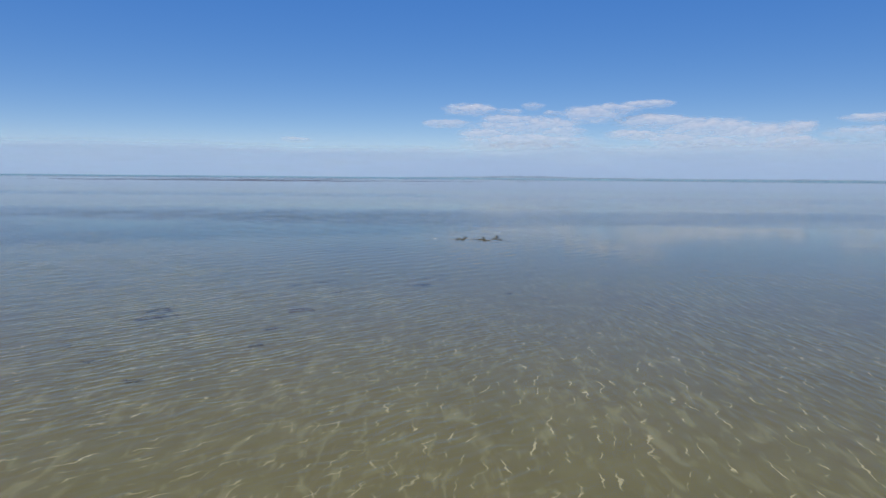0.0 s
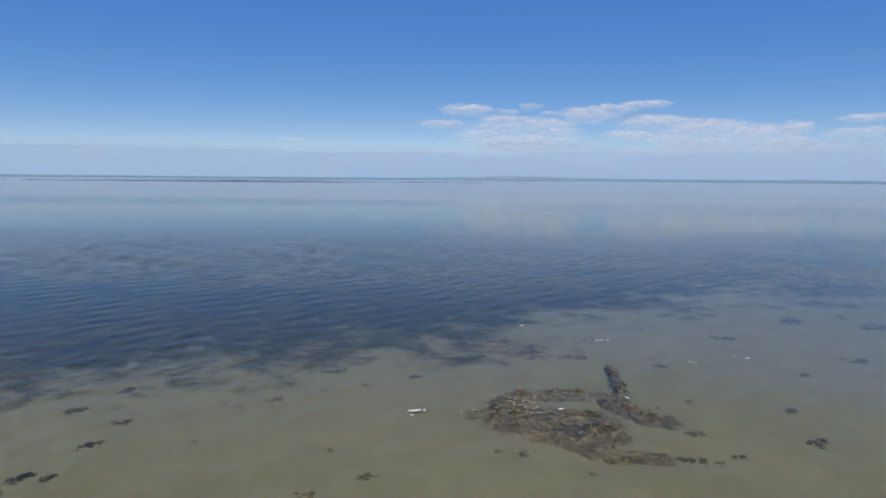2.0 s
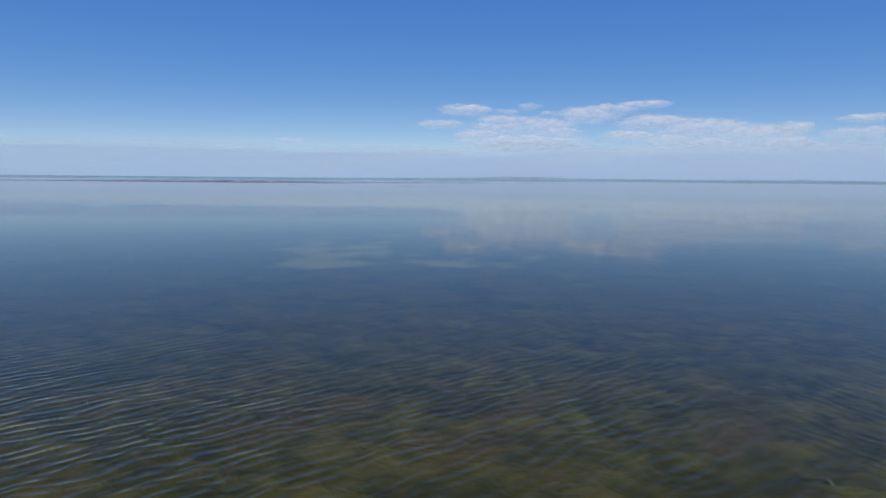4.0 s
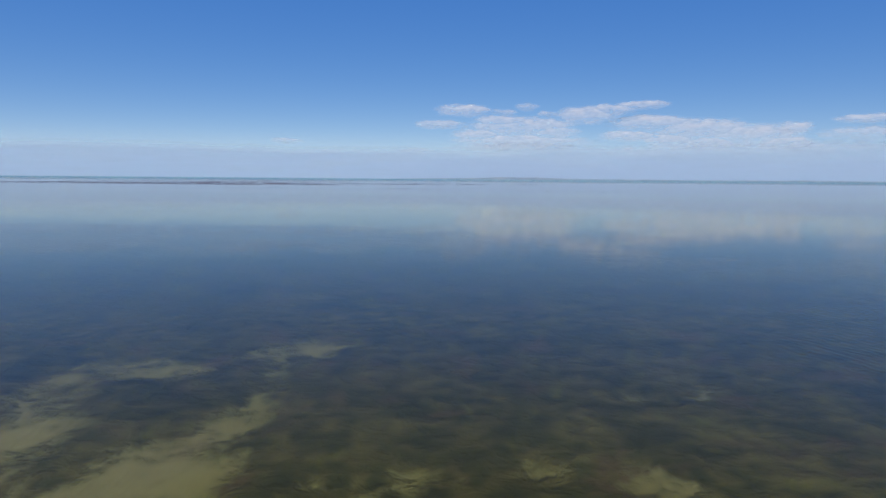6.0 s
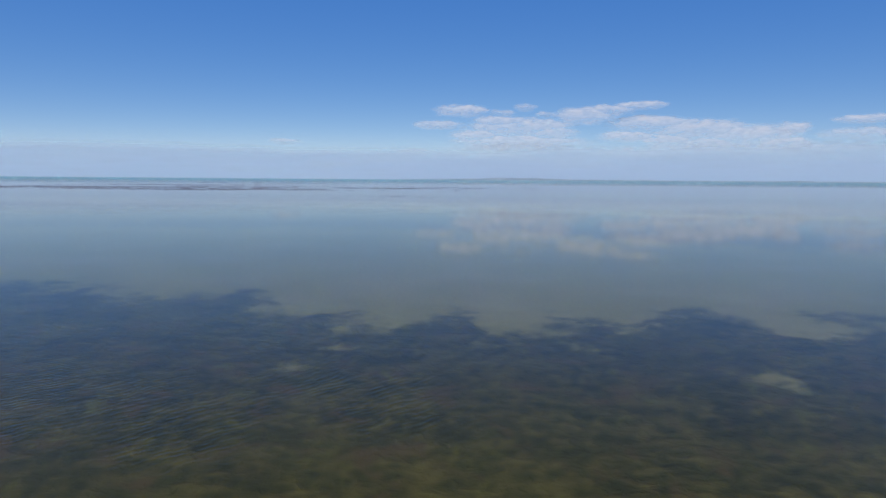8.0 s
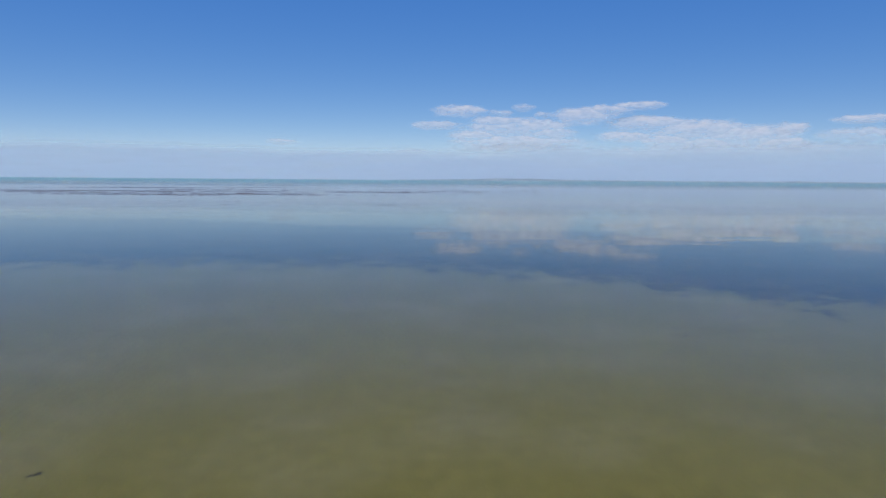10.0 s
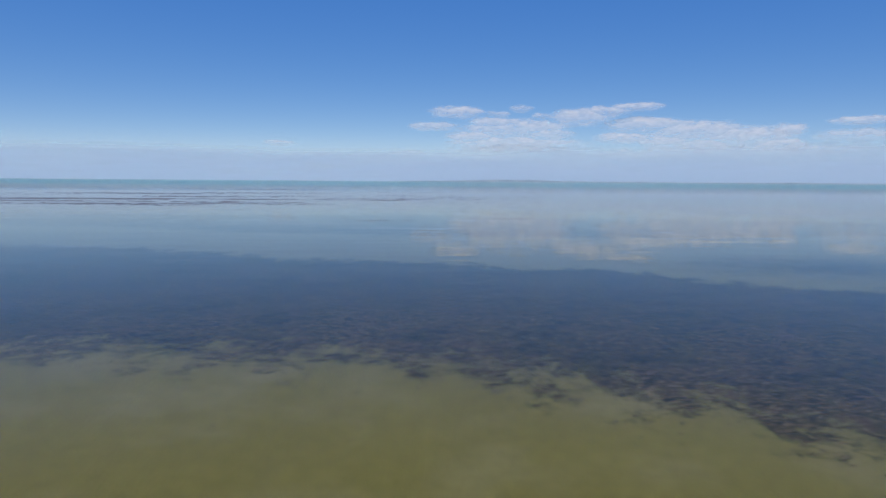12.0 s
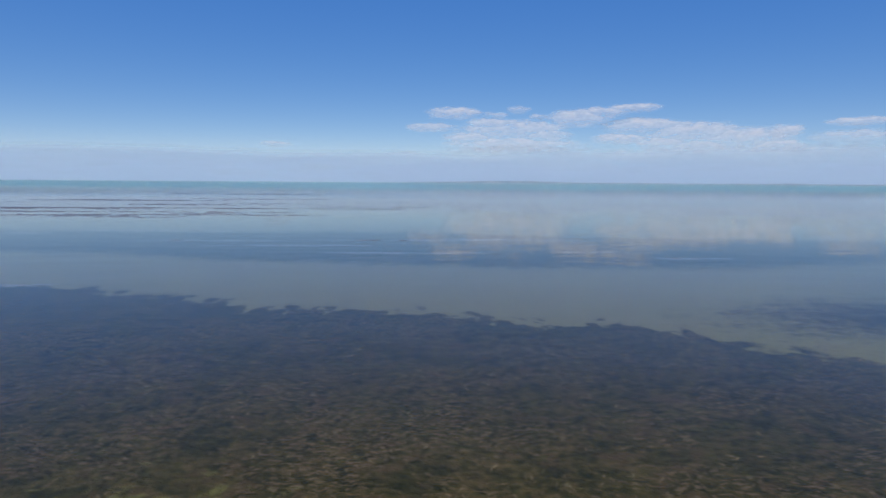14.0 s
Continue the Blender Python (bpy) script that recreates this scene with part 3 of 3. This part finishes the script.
weed_mat("brown stranded weed mat with bleached stems just breaking the water",
         ((0.22, (0.62, 25.1), (0.72, 25.5), (0.85, 25.72)), (0.14, (0.85, 25.8), (1.25, 25.98), (1.62, 25.98), (1.97, 25.88), (2.25, 25.83)), (0.07, (2.28, 25.85), (2.42, 26.3), (2.44, 26.7), (2.48, 27.05)),
          (0.12, (2.08, 25.68), (2.38, 25.22), (2.68, 25.05)), (0.15, (0.75, 24.98), (1.05, 24.82), (1.35, 24.6), (1.6, 24.4), (1.85, 24.24)), (0.1, (1.85, 24.24), (2.25, 24.18)),
          (0.26, (0.9, 25.25), (1.4, 25.1), (1.8, 25.12)), (0.16, (1.4, 24.85), (1.9, 24.75)), (0.05, (0.3, 25.28), (0.6, 25.35))),
         (0.1, 2.95, 23.9, 27.4), 0.036, 51, ((0.88, 25.45, 0.14, 0.17, 60), (1.4, 25.9, 0.3, 0.1, 16), (1.9, 25.85, 0.3, 0.08, 10), (1.6, 25.0, 0.4, 0.25, 10), (0.42, 25.3, 0.1, 0.05, 4)), 900)
weed_mat("low brown weed mat lying drowned at the meadow's edge",
         ((0.16, (0.6, 28.45), (1.1, 28.5), (1.6, 28.15)), (0.22, (0.95, 28.1), (1.3, 27.75), (1.6, 27.75)), (0.08, (1.7, 27.7), (2.2, 27.65))),
         (0.2, 2.5, 27.2, 28.9), -0.1, 57, ((1.1, 28.05, 0.25, 0.2, 10),), 260)


def clump_meshes(seed):
    """A loose clump of drowned weed about 0.3 m across: a ragged low heap and its fronds."""
    rng = np.random.default_rng(seed)
    lines = [(rng.uniform(0.03, 0.06), (px, py), (px + rng.normal(0, 0.07), py + rng.normal(0, 0.03))) for px, py in zip(rng.normal(0, 0.13, 11), rng.normal(0, 0.1, 11))]
    shape = lambda x, y: capsules(x, y, lines) - 0.25 + 2.6 * fbm(x * 12, y * 12, seed, 5)
    height = lambda x, y: -0.012 + 0.03 * step(0, 0.8, shape(x, y)) * (0.8 + fbm(x * 22, y * 22, seed + 2, 3))
    heap = sheet("weed_clump", np.arange(-0.4, 0.4, 0.012), np.arange(-0.3, 0.3, 0.012), height, TUFT, lambda x, y: shape(x, y) > 0.02)
    return heap


SPRIGS = []
for k in range(4):
    spot = np.random.default_rng(90 + k)
    SPRIGS.append(strands("frond", spot, zip(spot.normal(0, 0.04, 9), spot.normal(0, 0.03, 9), np.full(9, 0.01)), 0.06, 0.13, 0.006, TUFT))
CLUMPS = [clump_meshes(70 + k) for k in range(8)]


def weed_clump(x, y, size, k, label="small dark clump of drowned weed on the sand"):
    ob = tagged(new("weed_clump", CLUMPS[k % 8]), label, "weed clump", "weed clumps on the sand")
    for q in range(5 if size > 0.55 else 2):
        sprig = part("frond", SPRIGS[(k + q) % 4], ob)
        sprig.matrix_basis = pose(0.13 * math.cos(q * 2.1 + k), 0.08 * math.sin(q * 2.6 + k), 0, 0, 0, q * 71 + k * 13)
    ob.matrix_basis = pose(x, y, float(bed_height(np.array(x), np.array(y))) + 0.004, 0, 0, (k * 47) % 60 - 30) @ Matrix.Diagonal((size * 0.58, size * 0.58, min(size, 0.9), 1))
    return ob


FIRST = ((-5.58, 11.5, 2.0), (-5.42, 10.9, 1.6), (-5.16, 11.1, 1.4), (-2.78, 11.69, 1.7), (-2.97, 9.23, 0.8), (-2.99, 10.28, 1.0), (-4.03, 7.56, 0.6), (-5.08, 8.35, 0.6), (-5.83, 9.09, 0.6), (-2.38, 13.62, 0.9), (-2.59, 14.86, 0.6), (-3.6, 14.4, 1.2), (-0.5, 14.6, 1.3), (-0.36, 14.41, 1.0),
         (-0.65, 14.53, 0.9), (-0.43, 15.63, 1.1), (-0.09, 16.09, 1.2), (-0.31, 16.48, 0.9), (0.11, 15.96, 0.8), (-0.56, 16.47, 0.7), (-0.26, 17.1, 0.9), (-0.02, 15.35, 0.8), (0.01, 17.71, 0.5), (0.97, 17.48, 1.1), (1.06, 17.25, 0.9), (1.14, 18.53, 0.7), (1.39, 18.7, 0.6), (2.3, 13.0, 0.6), (1.55, 13.6, 0.7), (4.4, 12.6, 0.5))
SECOND = ((-2.16, 16.63, 0.9), (-1.86, 16.44, 0.8), (-1.07, 16.42, 0.7), (-3.34, 17.74, 0.8), (-2.8, 16.92, 0.8), (-5.43, 18.29, 1.3), (-5.56, 17.74, 0.9), (-4.78, 16.07, 0.9), (-4.49, 16.08, 0.6), (-3.28, 15.07, 0.8), (-2.96, 14.78, 1.2), (-2.83, 15.15, 0.6), (-2.8, 14.7, 0.8), (1.25, 16.11, 0.7),
          (1.8, 15.74, 0.4), (2.64, 16.03, 0.6), (2.84, 15.95, 0.5), (2.4, 16.3, 0.6), (5.28, 16.66, 0.8), (5.73, 17.56, 0.8), (4.12, 14.88, 0.9), (-3.27, 16.97, 0.7), (-4.01, 16.01, 0.6), (-1.91, 14.58, 0.5), (-1.37, 15.61, 0.6), (-2.79, 17.84, 0.6))
THIRD = ((-4.49, 21.65, 1.1), (-4.25, 21.65, 1.2), (-4.05, 21.77, 1.5), (-3.9, 21.97, 0.8), (-3.74, 22.14, 0.7), (-3.5, 22.1, 0.9), (-3.53, 21.91, 0.9), (-3.3, 21.89, 0.8), (-3.11, 22.08, 1.0), (-3.67, 21.67, 0.7), (-3.55, 21.36, 0.6), (-3.58, 20.96, 1.2), (-3.59, 20.76, 0.9), (-4.14, 21.22, 1.1), (-4.05, 20.95, 1.1), (-3.22, 21.62, 0.6),
         (-3.4, 21.3, 0.6), (-2.92, 21.4, 0.6), (-2.64, 22.28, 1.2), (-2.29, 22.21, 0.9), (-2.58, 21.57, 0.7), (-2.46, 21.7, 0.8), (-2.02, 21.95, 1.5), (-1.86, 22.04, 1.2), (-2.07, 21.71, 0.7), (-1.69, 22.1, 0.8), (-1.84, 22.46, 1.0), (-2.22, 21.45, 0.5), (-1.93, 21.34, 0.5), (-1.14, 21.56, 0.7), (-1.0, 21.39, 0.6))
STRAY = ((-0.68, 21.61, 0.5), (-0.43, 21.4, 0.6), (-0.09, 21.66, 0.6), (-1.28, 21.39, 0.5), (-2.4, 20.67, 0.8), (-3.98, 23.82, 0.6), (-3.3, 22.51, 0.4), (-1.26, 23.53, 0.5), (-0.75, 23.88, 0.5), (-0.58, 23.12, 0.5), (-1.86, 23.26, 0.4), (-2.9, 21.2, 0.4), (-0.37, 20.88, 0.4), (-2.69, 21.9, 0.5), (-1.73, 21.78, 0.5), (-3.4, 20.92, 0.7))
FOURTH = ((0.83, 24.37, 0.6), (0.57, 24.41, 0.3), (2.49, 24.24, 0.7), (2.63, 24.21, 0.7), (4.11, 24.63, 0.9), (4.32, 25.52, 0.7), (5.3, 26.85, 0.7), (5.03, 28.82, 1.2), (3.17, 25.81, 0.5), (3.32, 27.21, 0.8), (2.85, 24.86, 0.8), (3.08, 24.3, 0.6), (1.46, 23.94, 0.3), (-4.01, 23.75, 0.8), (-0.77, 23.87, 0.6), (6.56, 27.53, 1.2), (7.0, 30.2, 2.4), (8.4, 29.6, 2.6), (4.7, 30.6, 1.8),
          (9.8, 107.6, 0.9), (11.3, 107.2, 1.0), (15.0, 110.5, 1.0), (-5.9, 118.2, 1.1), (8.3, 118.4, 1.6), (-4.4, 122.6, 2.2), (4.5, 121.5, 2.4), (7.5, 120.6, 2.6), (-9.0, 123.8, 1.2))
for j, (x, y, size) in enumerate(FIRST + SECOND + THIRD + STRAY + FOURTH):
    weed_clump(x, y, size * (1.3 if y < 15 else 1.1), j)
rng = random.Random(5)
for j, (x, y, size) in enumerate(SECOND + THIRD):
    for k in range(3 if size > 1.05 else 0):
        weed_clump(x + rng.gauss(0, 0.28), y + rng.gauss(0, 0.4), rng.uniform(0.25, 0.7), j + k, "tiny dark scrap of weed on the sand")
for j in range(28):
    x, y = rng.gauss(-1.2, 3.4), rng.uniform(8, 29)
    if growth(np.array(x), np.array(y)) < 0.1:
        weed_clump(x, y, rng.uniform(0.2, 0.5), j, "tiny dark scrap of weed on the sand")
for edge, x0, x1, back, small, large, count in ((EDGE_1, -9, 9, 2.6, 0.35, 1.1, 48), (EDGE_3, -20, 17, 6.0, 0.5, 1.3, 48), (EDGE_2, -14, 15, -3.5, 0.5, 1.2, 22)):
    ex, ey = zip(*edge)
    for j in range(count):
        x = rng.uniform(x0, x1)
        y = float(np.interp(x, ex, ey)) - back * rng.random() ** 1.5 + 0.3
        weed_clump(x, y, rng.uniform(small, large), j + 3, "ragged brown tuft of weed at the meadow's edge")


# ---- feathers floating on the water ----
def feather_mesh():
    bm = bmesh.new()
    rows = []
    for j in range(8):
        f = j / 7
        w = 0.024 * math.sin(math.pi * (0.08 + 0.87 * f)) ** 0.7
        c = Vector((0.15 * (f - 0.5), 0.012 * math.sin(2.2 * f), 0.012 * (2 * f - 1) ** 2 + 0.004))
        rows.append([bm.verts.new(c + Vector((-abs(s) * 0.012, s * w, 0.009 * abs(s) ** 1.5))) for s in (-1, -0.5, 0, 0.5, 1)])
    for a, b in zip(rows, rows[1:]):
        for q in range(4):
            bm.faces.new((a[q], a[q + 1], b[q + 1], b[q]))
    bmesh.ops.solidify(bm, geom=bm.faces[:], thickness=0.002)
    me = bpy.data.meshes.new("feather")
    bm.to_mesh(me)
    bm.free()
    me.materials.append(FEATHER)
    return me


def quill_mesh():
    bm = bmesh.new()
    bmesh.ops.create_cone(bm, cap_ends=True, segments=6, radius1=0.0018, radius2=0.0007, depth=0.19, matrix=pose(-0.01, 0.007, 0.008, 0, 90, 3))
    me = bpy.data.meshes.new("quill")
    bm.to_mesh(me)
    bm.free()
    me.materials.append(STRAW)
    return me


feather = tagged(new("feather", feather_mesh()), "curled white bird feather floating on the water", "feather", "feathers on the water")
part("quill", quill_mesh(), feather)
feather.matrix_basis = pose(-0.33, 25.2, 0.0, 0, 0, 8)
for x, y, turn, size in ((-0.22, 25.24, 75, 0.8), (-0.36, 25.1, 140, 0.6), (3.8, 27.2, -25, 1.1), (2.74, 28.42, 10, 0.7), (2.84, 28.4, 50, 0.7), (4.6, 27.55, 90, 0.5), (4.74, 27.42, -10, 0.7), (1.4, 25.22, 20, 0.8), (2.3, 25.62, 120, 0.8),
                         (1.5, 29.4, 5, 0.9), (2.52, 28.45, -30, 0.8), (2.66, 28.38, 15, 0.9), (-1.02, 20.7, 30, 0.6)):
    copy_thing(feather, pose(x, y, 0.0 if not (0.9 < x < 2.4 and y < 26) else 0.03, 0, 0, turn) @ Matrix.Diagonal((size * 0.65, size * 0.65, size * 0.65, 1)))


# ---- weed banks that break the surface further out ----
def weed_bank(x, y, rx, ry, seed, top=0.1):
    shape = lambda u, v: 1 - np.hypot(u / rx, v / ry) + 1.3 * fbm(u / rx * 2.8, v / ry * 1.9, seed, 5) + 1.1 * fbm(u * 0.25, v * 0.9, seed + 1, 4)
    base = float(bed_height(np.array(x), np.array(y)))
    height = lambda u, v: base - 0.03 + (top - base) * step(0, 0.6, shape(u, v)) * (0.8 + 0.5 * fbm(u * 0.8, v * 1.2, seed + 4, 3))
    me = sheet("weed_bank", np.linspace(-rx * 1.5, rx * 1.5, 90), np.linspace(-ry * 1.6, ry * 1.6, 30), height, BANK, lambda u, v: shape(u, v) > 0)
    ob = tagged(new("weed_bank", me), "long dark bank of weed lying awash on the lake", "weed bank", "weed banks on the lake")
    ob.matrix_basis = pose(x, y, 0)
    return ob


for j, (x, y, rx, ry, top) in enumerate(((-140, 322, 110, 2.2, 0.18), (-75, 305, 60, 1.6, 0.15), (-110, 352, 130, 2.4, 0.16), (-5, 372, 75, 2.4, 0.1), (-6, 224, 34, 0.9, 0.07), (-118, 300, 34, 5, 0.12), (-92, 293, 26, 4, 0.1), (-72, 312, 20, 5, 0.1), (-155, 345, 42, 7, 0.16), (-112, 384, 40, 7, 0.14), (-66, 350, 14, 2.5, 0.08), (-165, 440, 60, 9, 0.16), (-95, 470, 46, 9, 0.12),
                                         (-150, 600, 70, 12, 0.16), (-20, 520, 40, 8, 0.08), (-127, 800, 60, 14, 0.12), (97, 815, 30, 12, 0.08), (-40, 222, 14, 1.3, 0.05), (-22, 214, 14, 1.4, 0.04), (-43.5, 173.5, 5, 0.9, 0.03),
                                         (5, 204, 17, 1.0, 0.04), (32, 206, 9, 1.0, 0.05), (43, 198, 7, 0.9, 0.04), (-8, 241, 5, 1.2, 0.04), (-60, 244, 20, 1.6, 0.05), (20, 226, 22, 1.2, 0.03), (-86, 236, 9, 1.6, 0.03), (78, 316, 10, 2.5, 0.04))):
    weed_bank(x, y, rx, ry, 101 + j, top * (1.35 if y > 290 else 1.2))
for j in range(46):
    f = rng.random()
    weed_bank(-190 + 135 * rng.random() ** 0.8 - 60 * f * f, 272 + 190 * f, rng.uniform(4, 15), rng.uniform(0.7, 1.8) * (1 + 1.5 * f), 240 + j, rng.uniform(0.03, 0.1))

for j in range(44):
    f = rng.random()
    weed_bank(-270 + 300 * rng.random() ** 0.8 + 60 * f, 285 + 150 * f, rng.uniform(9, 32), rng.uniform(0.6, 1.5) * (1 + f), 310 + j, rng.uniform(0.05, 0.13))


# ---- far shore ----
def shore(x):
    return 5.0 + 9.0 * np.exp(-((x - 600) / 420) ** 2) + 4 * np.exp(-((x - 2700) / 300) ** 2) + 5 * (fbm(x / 160, x * 0 + 2, 141, 5) + 0.2)


xs = np.linspace(-400, 3900, 500)
low = np.stack([xs, 4280 + 0 * xs, 0 * xs - 0.5], -1)
high = np.stack([xs, 4300 + 0 * xs, np.maximum(shore(xs) * step(-400, 200, xs), 0.2)], -1)
back = np.stack([xs, 4340 + 0 * xs, 0 * xs - 0.5], -1)
k = np.arange(len(xs) - 1)
n = len(xs)
quads = np.concatenate([np.stack([a + k, a + k + 1, a + n + k + 1, a + n + k], -1) for a in (0, n)])
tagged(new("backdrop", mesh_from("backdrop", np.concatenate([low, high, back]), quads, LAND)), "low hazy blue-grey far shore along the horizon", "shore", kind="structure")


# ---- clouds ----
def vapour(name, across, up, reach, thick, bulge, material):
    """A bellied sheet of vapour over a grid of angles, in degrees from the middle of the flight, with its thickness."""
    ang, el = np.radians(across), np.radians(up)
    out = reach - bulge
    verts = np.stack([out * np.tan(ang), 54 + out, 3 + out / np.cos(ang) * np.tan(el)], -1).reshape(-1, 3)
    idx = np.arange(across.size).reshape(across.shape)
    quads = np.stack([idx[:-1, :-1], idx[:-1, 1:], idx[1:, 1:], idx[1:, :-1]], -1).reshape(-1, 4)
    quads = quads[(thick.reshape(-1)[quads] > 0.004).any(1)]
    used = np.unique(quads)
    remap = np.zeros(across.size, np.int64)
    remap[used] = np.arange(len(used))
    me = mesh_from(name, verts[used], remap[quads], material)
    me.attributes.new("thickness", "FLOAT", "POINT").data.foreach_set("value", thick.reshape(-1)[used].astype(np.float32))
    return new(name, me)


def cloud(lobes, most, seed):
    """A flat-based cloud of lobes (across, up, half width, half height), all in degrees."""
    a0, a1 = min(c - 1.5 * w for c, _, w, _ in lobes), max(c + 1.5 * w for c, _, w, _ in lobes)
    e0, e1 = min(e - 1.6 * h for _, e, _, h in lobes), max(e + 1.6 * h for _, e, _, h in lobes)
    across, up = np.meshgrid(np.linspace(a0, a1, int(min(40 + (a1 - a0) * 14, 260))), np.linspace(e0, e1, int(min(30 + (e1 - e0) * 24, 110))))
    wa, we = across + 0.5 * fbm(across * 0.9, up * 2.2, seed, 4), up + 0.16 * fbm(across * 1.6, up * 4.0, seed + 5, 4)
    best, tops = np.full(across.shape, -3.0), np.zeros(across.shape)
    for ca, ce, w, h in lobes:
        v = (we - ce) / h
        f = 1 - np.abs((wa - ca) / w) ** 2.2 - np.abs(np.where(v > 0, v, v * 0.85)) ** 2
        tops = np.where(f > best, v, tops)
        best = np.maximum(best, f)
    fray = 0.75 * fbm(across * 1.2, up * 3.6, seed + 9, 4)
    lit = 0.48 + 0.45 * step(-0.5, 0.7, tops)  # sunlit tops put in as thickness; thinner and hazier towards the base
    thick = most * step(-0.35, 0.75, best + fray) * lit * np.clip(0.92 + 0.6 * fbm(across * 1.5, up * 4.0, seed + 13, 3), 0, 1.1)
    edge = step(0, 0.12, (across - a0) / (a1 - a0)) * step(0, 0.12, (a1 - across) / (a1 - a0)) * step(0, 0.12, (up - e0) / (e1 - e0)) * step(0, 0.12, (e1 - up) / (e1 - e0))
    # leans back with height, so that the whole sheet faces the sun
    bulge = -60 * up + 10 * np.clip(best, 0, 1) ** 2 + 5 * fbm(across * 1.2, up * 2.6, seed + 17, 3)
    ob = vapour("cloud", across, up, 4440.0 + 12 * (seed % 13), thick * edge, bulge, CLOUD)
    return tagged(ob, "flat-based white fair-weather cloud low over the lake", "cloud", "clouds over the horizon")


SKY = (  # lobes, thickness
        (((2.5, 6.36, 2.6, 0.56),), 0.85),
        (((0.2, 5.06, 2.4, 0.36),), 0.8),
        (((6.3, 6.16, 1.1, 0.31), (8.4, 6.65, 1.1, 0.35)), 0.5),
        (((7.7, 4.82, 5.1, 0.97), (6.3, 5.34, 3.1, 0.56), (10.8, 4.3, 2.5, 0.71), (4.0, 4.1, 2.4, 0.62), (8.0, 3.53, 6.2, 0.72)), 0.8),
        (((13.8, 5.88, 2.7, 0.75), (16.2, 6.33, 2.5, 0.44), (18.6, 6.66, 2.3, 0.39)), 0.85),
        (((10.2, 6.03, 0.9, 0.25),), 0.6),
        (((19.4, 5.08, 3.5, 0.68), (23.4, 4.41, 4.3, 0.9), (27.3, 3.85, 4.0, 0.97), (17.3, 3.94, 2.4, 0.5), (21.1, 3.54, 2.2, 0.63), (24.3, 3.25, 2.6, 0.62), (29.8, 3.15, 2.4, 0.55)), 0.85),
        (((30.7, 4.38, 1.3, 0.49),), 0.85),
        (((35.7, 4.91, 2.2, 0.34),), 0.85),
        (((35.2, 3.74, 2.9, 0.55),), 0.6),
        (((-13.7, 3.33, 1.4, 0.25),), 0.55),
        (((-10.1, 2.42, 0.7, 0.21),), 0.5),
        (((-2.1, 2.58, 1.7, 0.32),), 0.4),
        (((8.5, 2.6, 7.1, 0.88),), 0.45),
        (((23.7, 2.3, 9.5, 0.87),), 0.45),
        (((33.7, 2.53, 3.9, 0.66),), 0.45))
for j, (lobes, most) in enumerate(SKY):
    cloud(lobes, most, 160 + 3 * j)

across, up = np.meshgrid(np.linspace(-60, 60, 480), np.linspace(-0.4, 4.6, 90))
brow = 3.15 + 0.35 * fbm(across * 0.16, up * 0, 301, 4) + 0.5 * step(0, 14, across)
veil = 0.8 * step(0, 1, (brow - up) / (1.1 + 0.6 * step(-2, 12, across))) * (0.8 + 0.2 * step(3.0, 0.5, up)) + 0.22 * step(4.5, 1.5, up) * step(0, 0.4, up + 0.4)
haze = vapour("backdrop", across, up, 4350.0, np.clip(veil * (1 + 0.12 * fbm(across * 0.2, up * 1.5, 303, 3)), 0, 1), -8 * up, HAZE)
tagged(haze, "thin pinkish white haze low over the horizon", "haze", kind="structure")
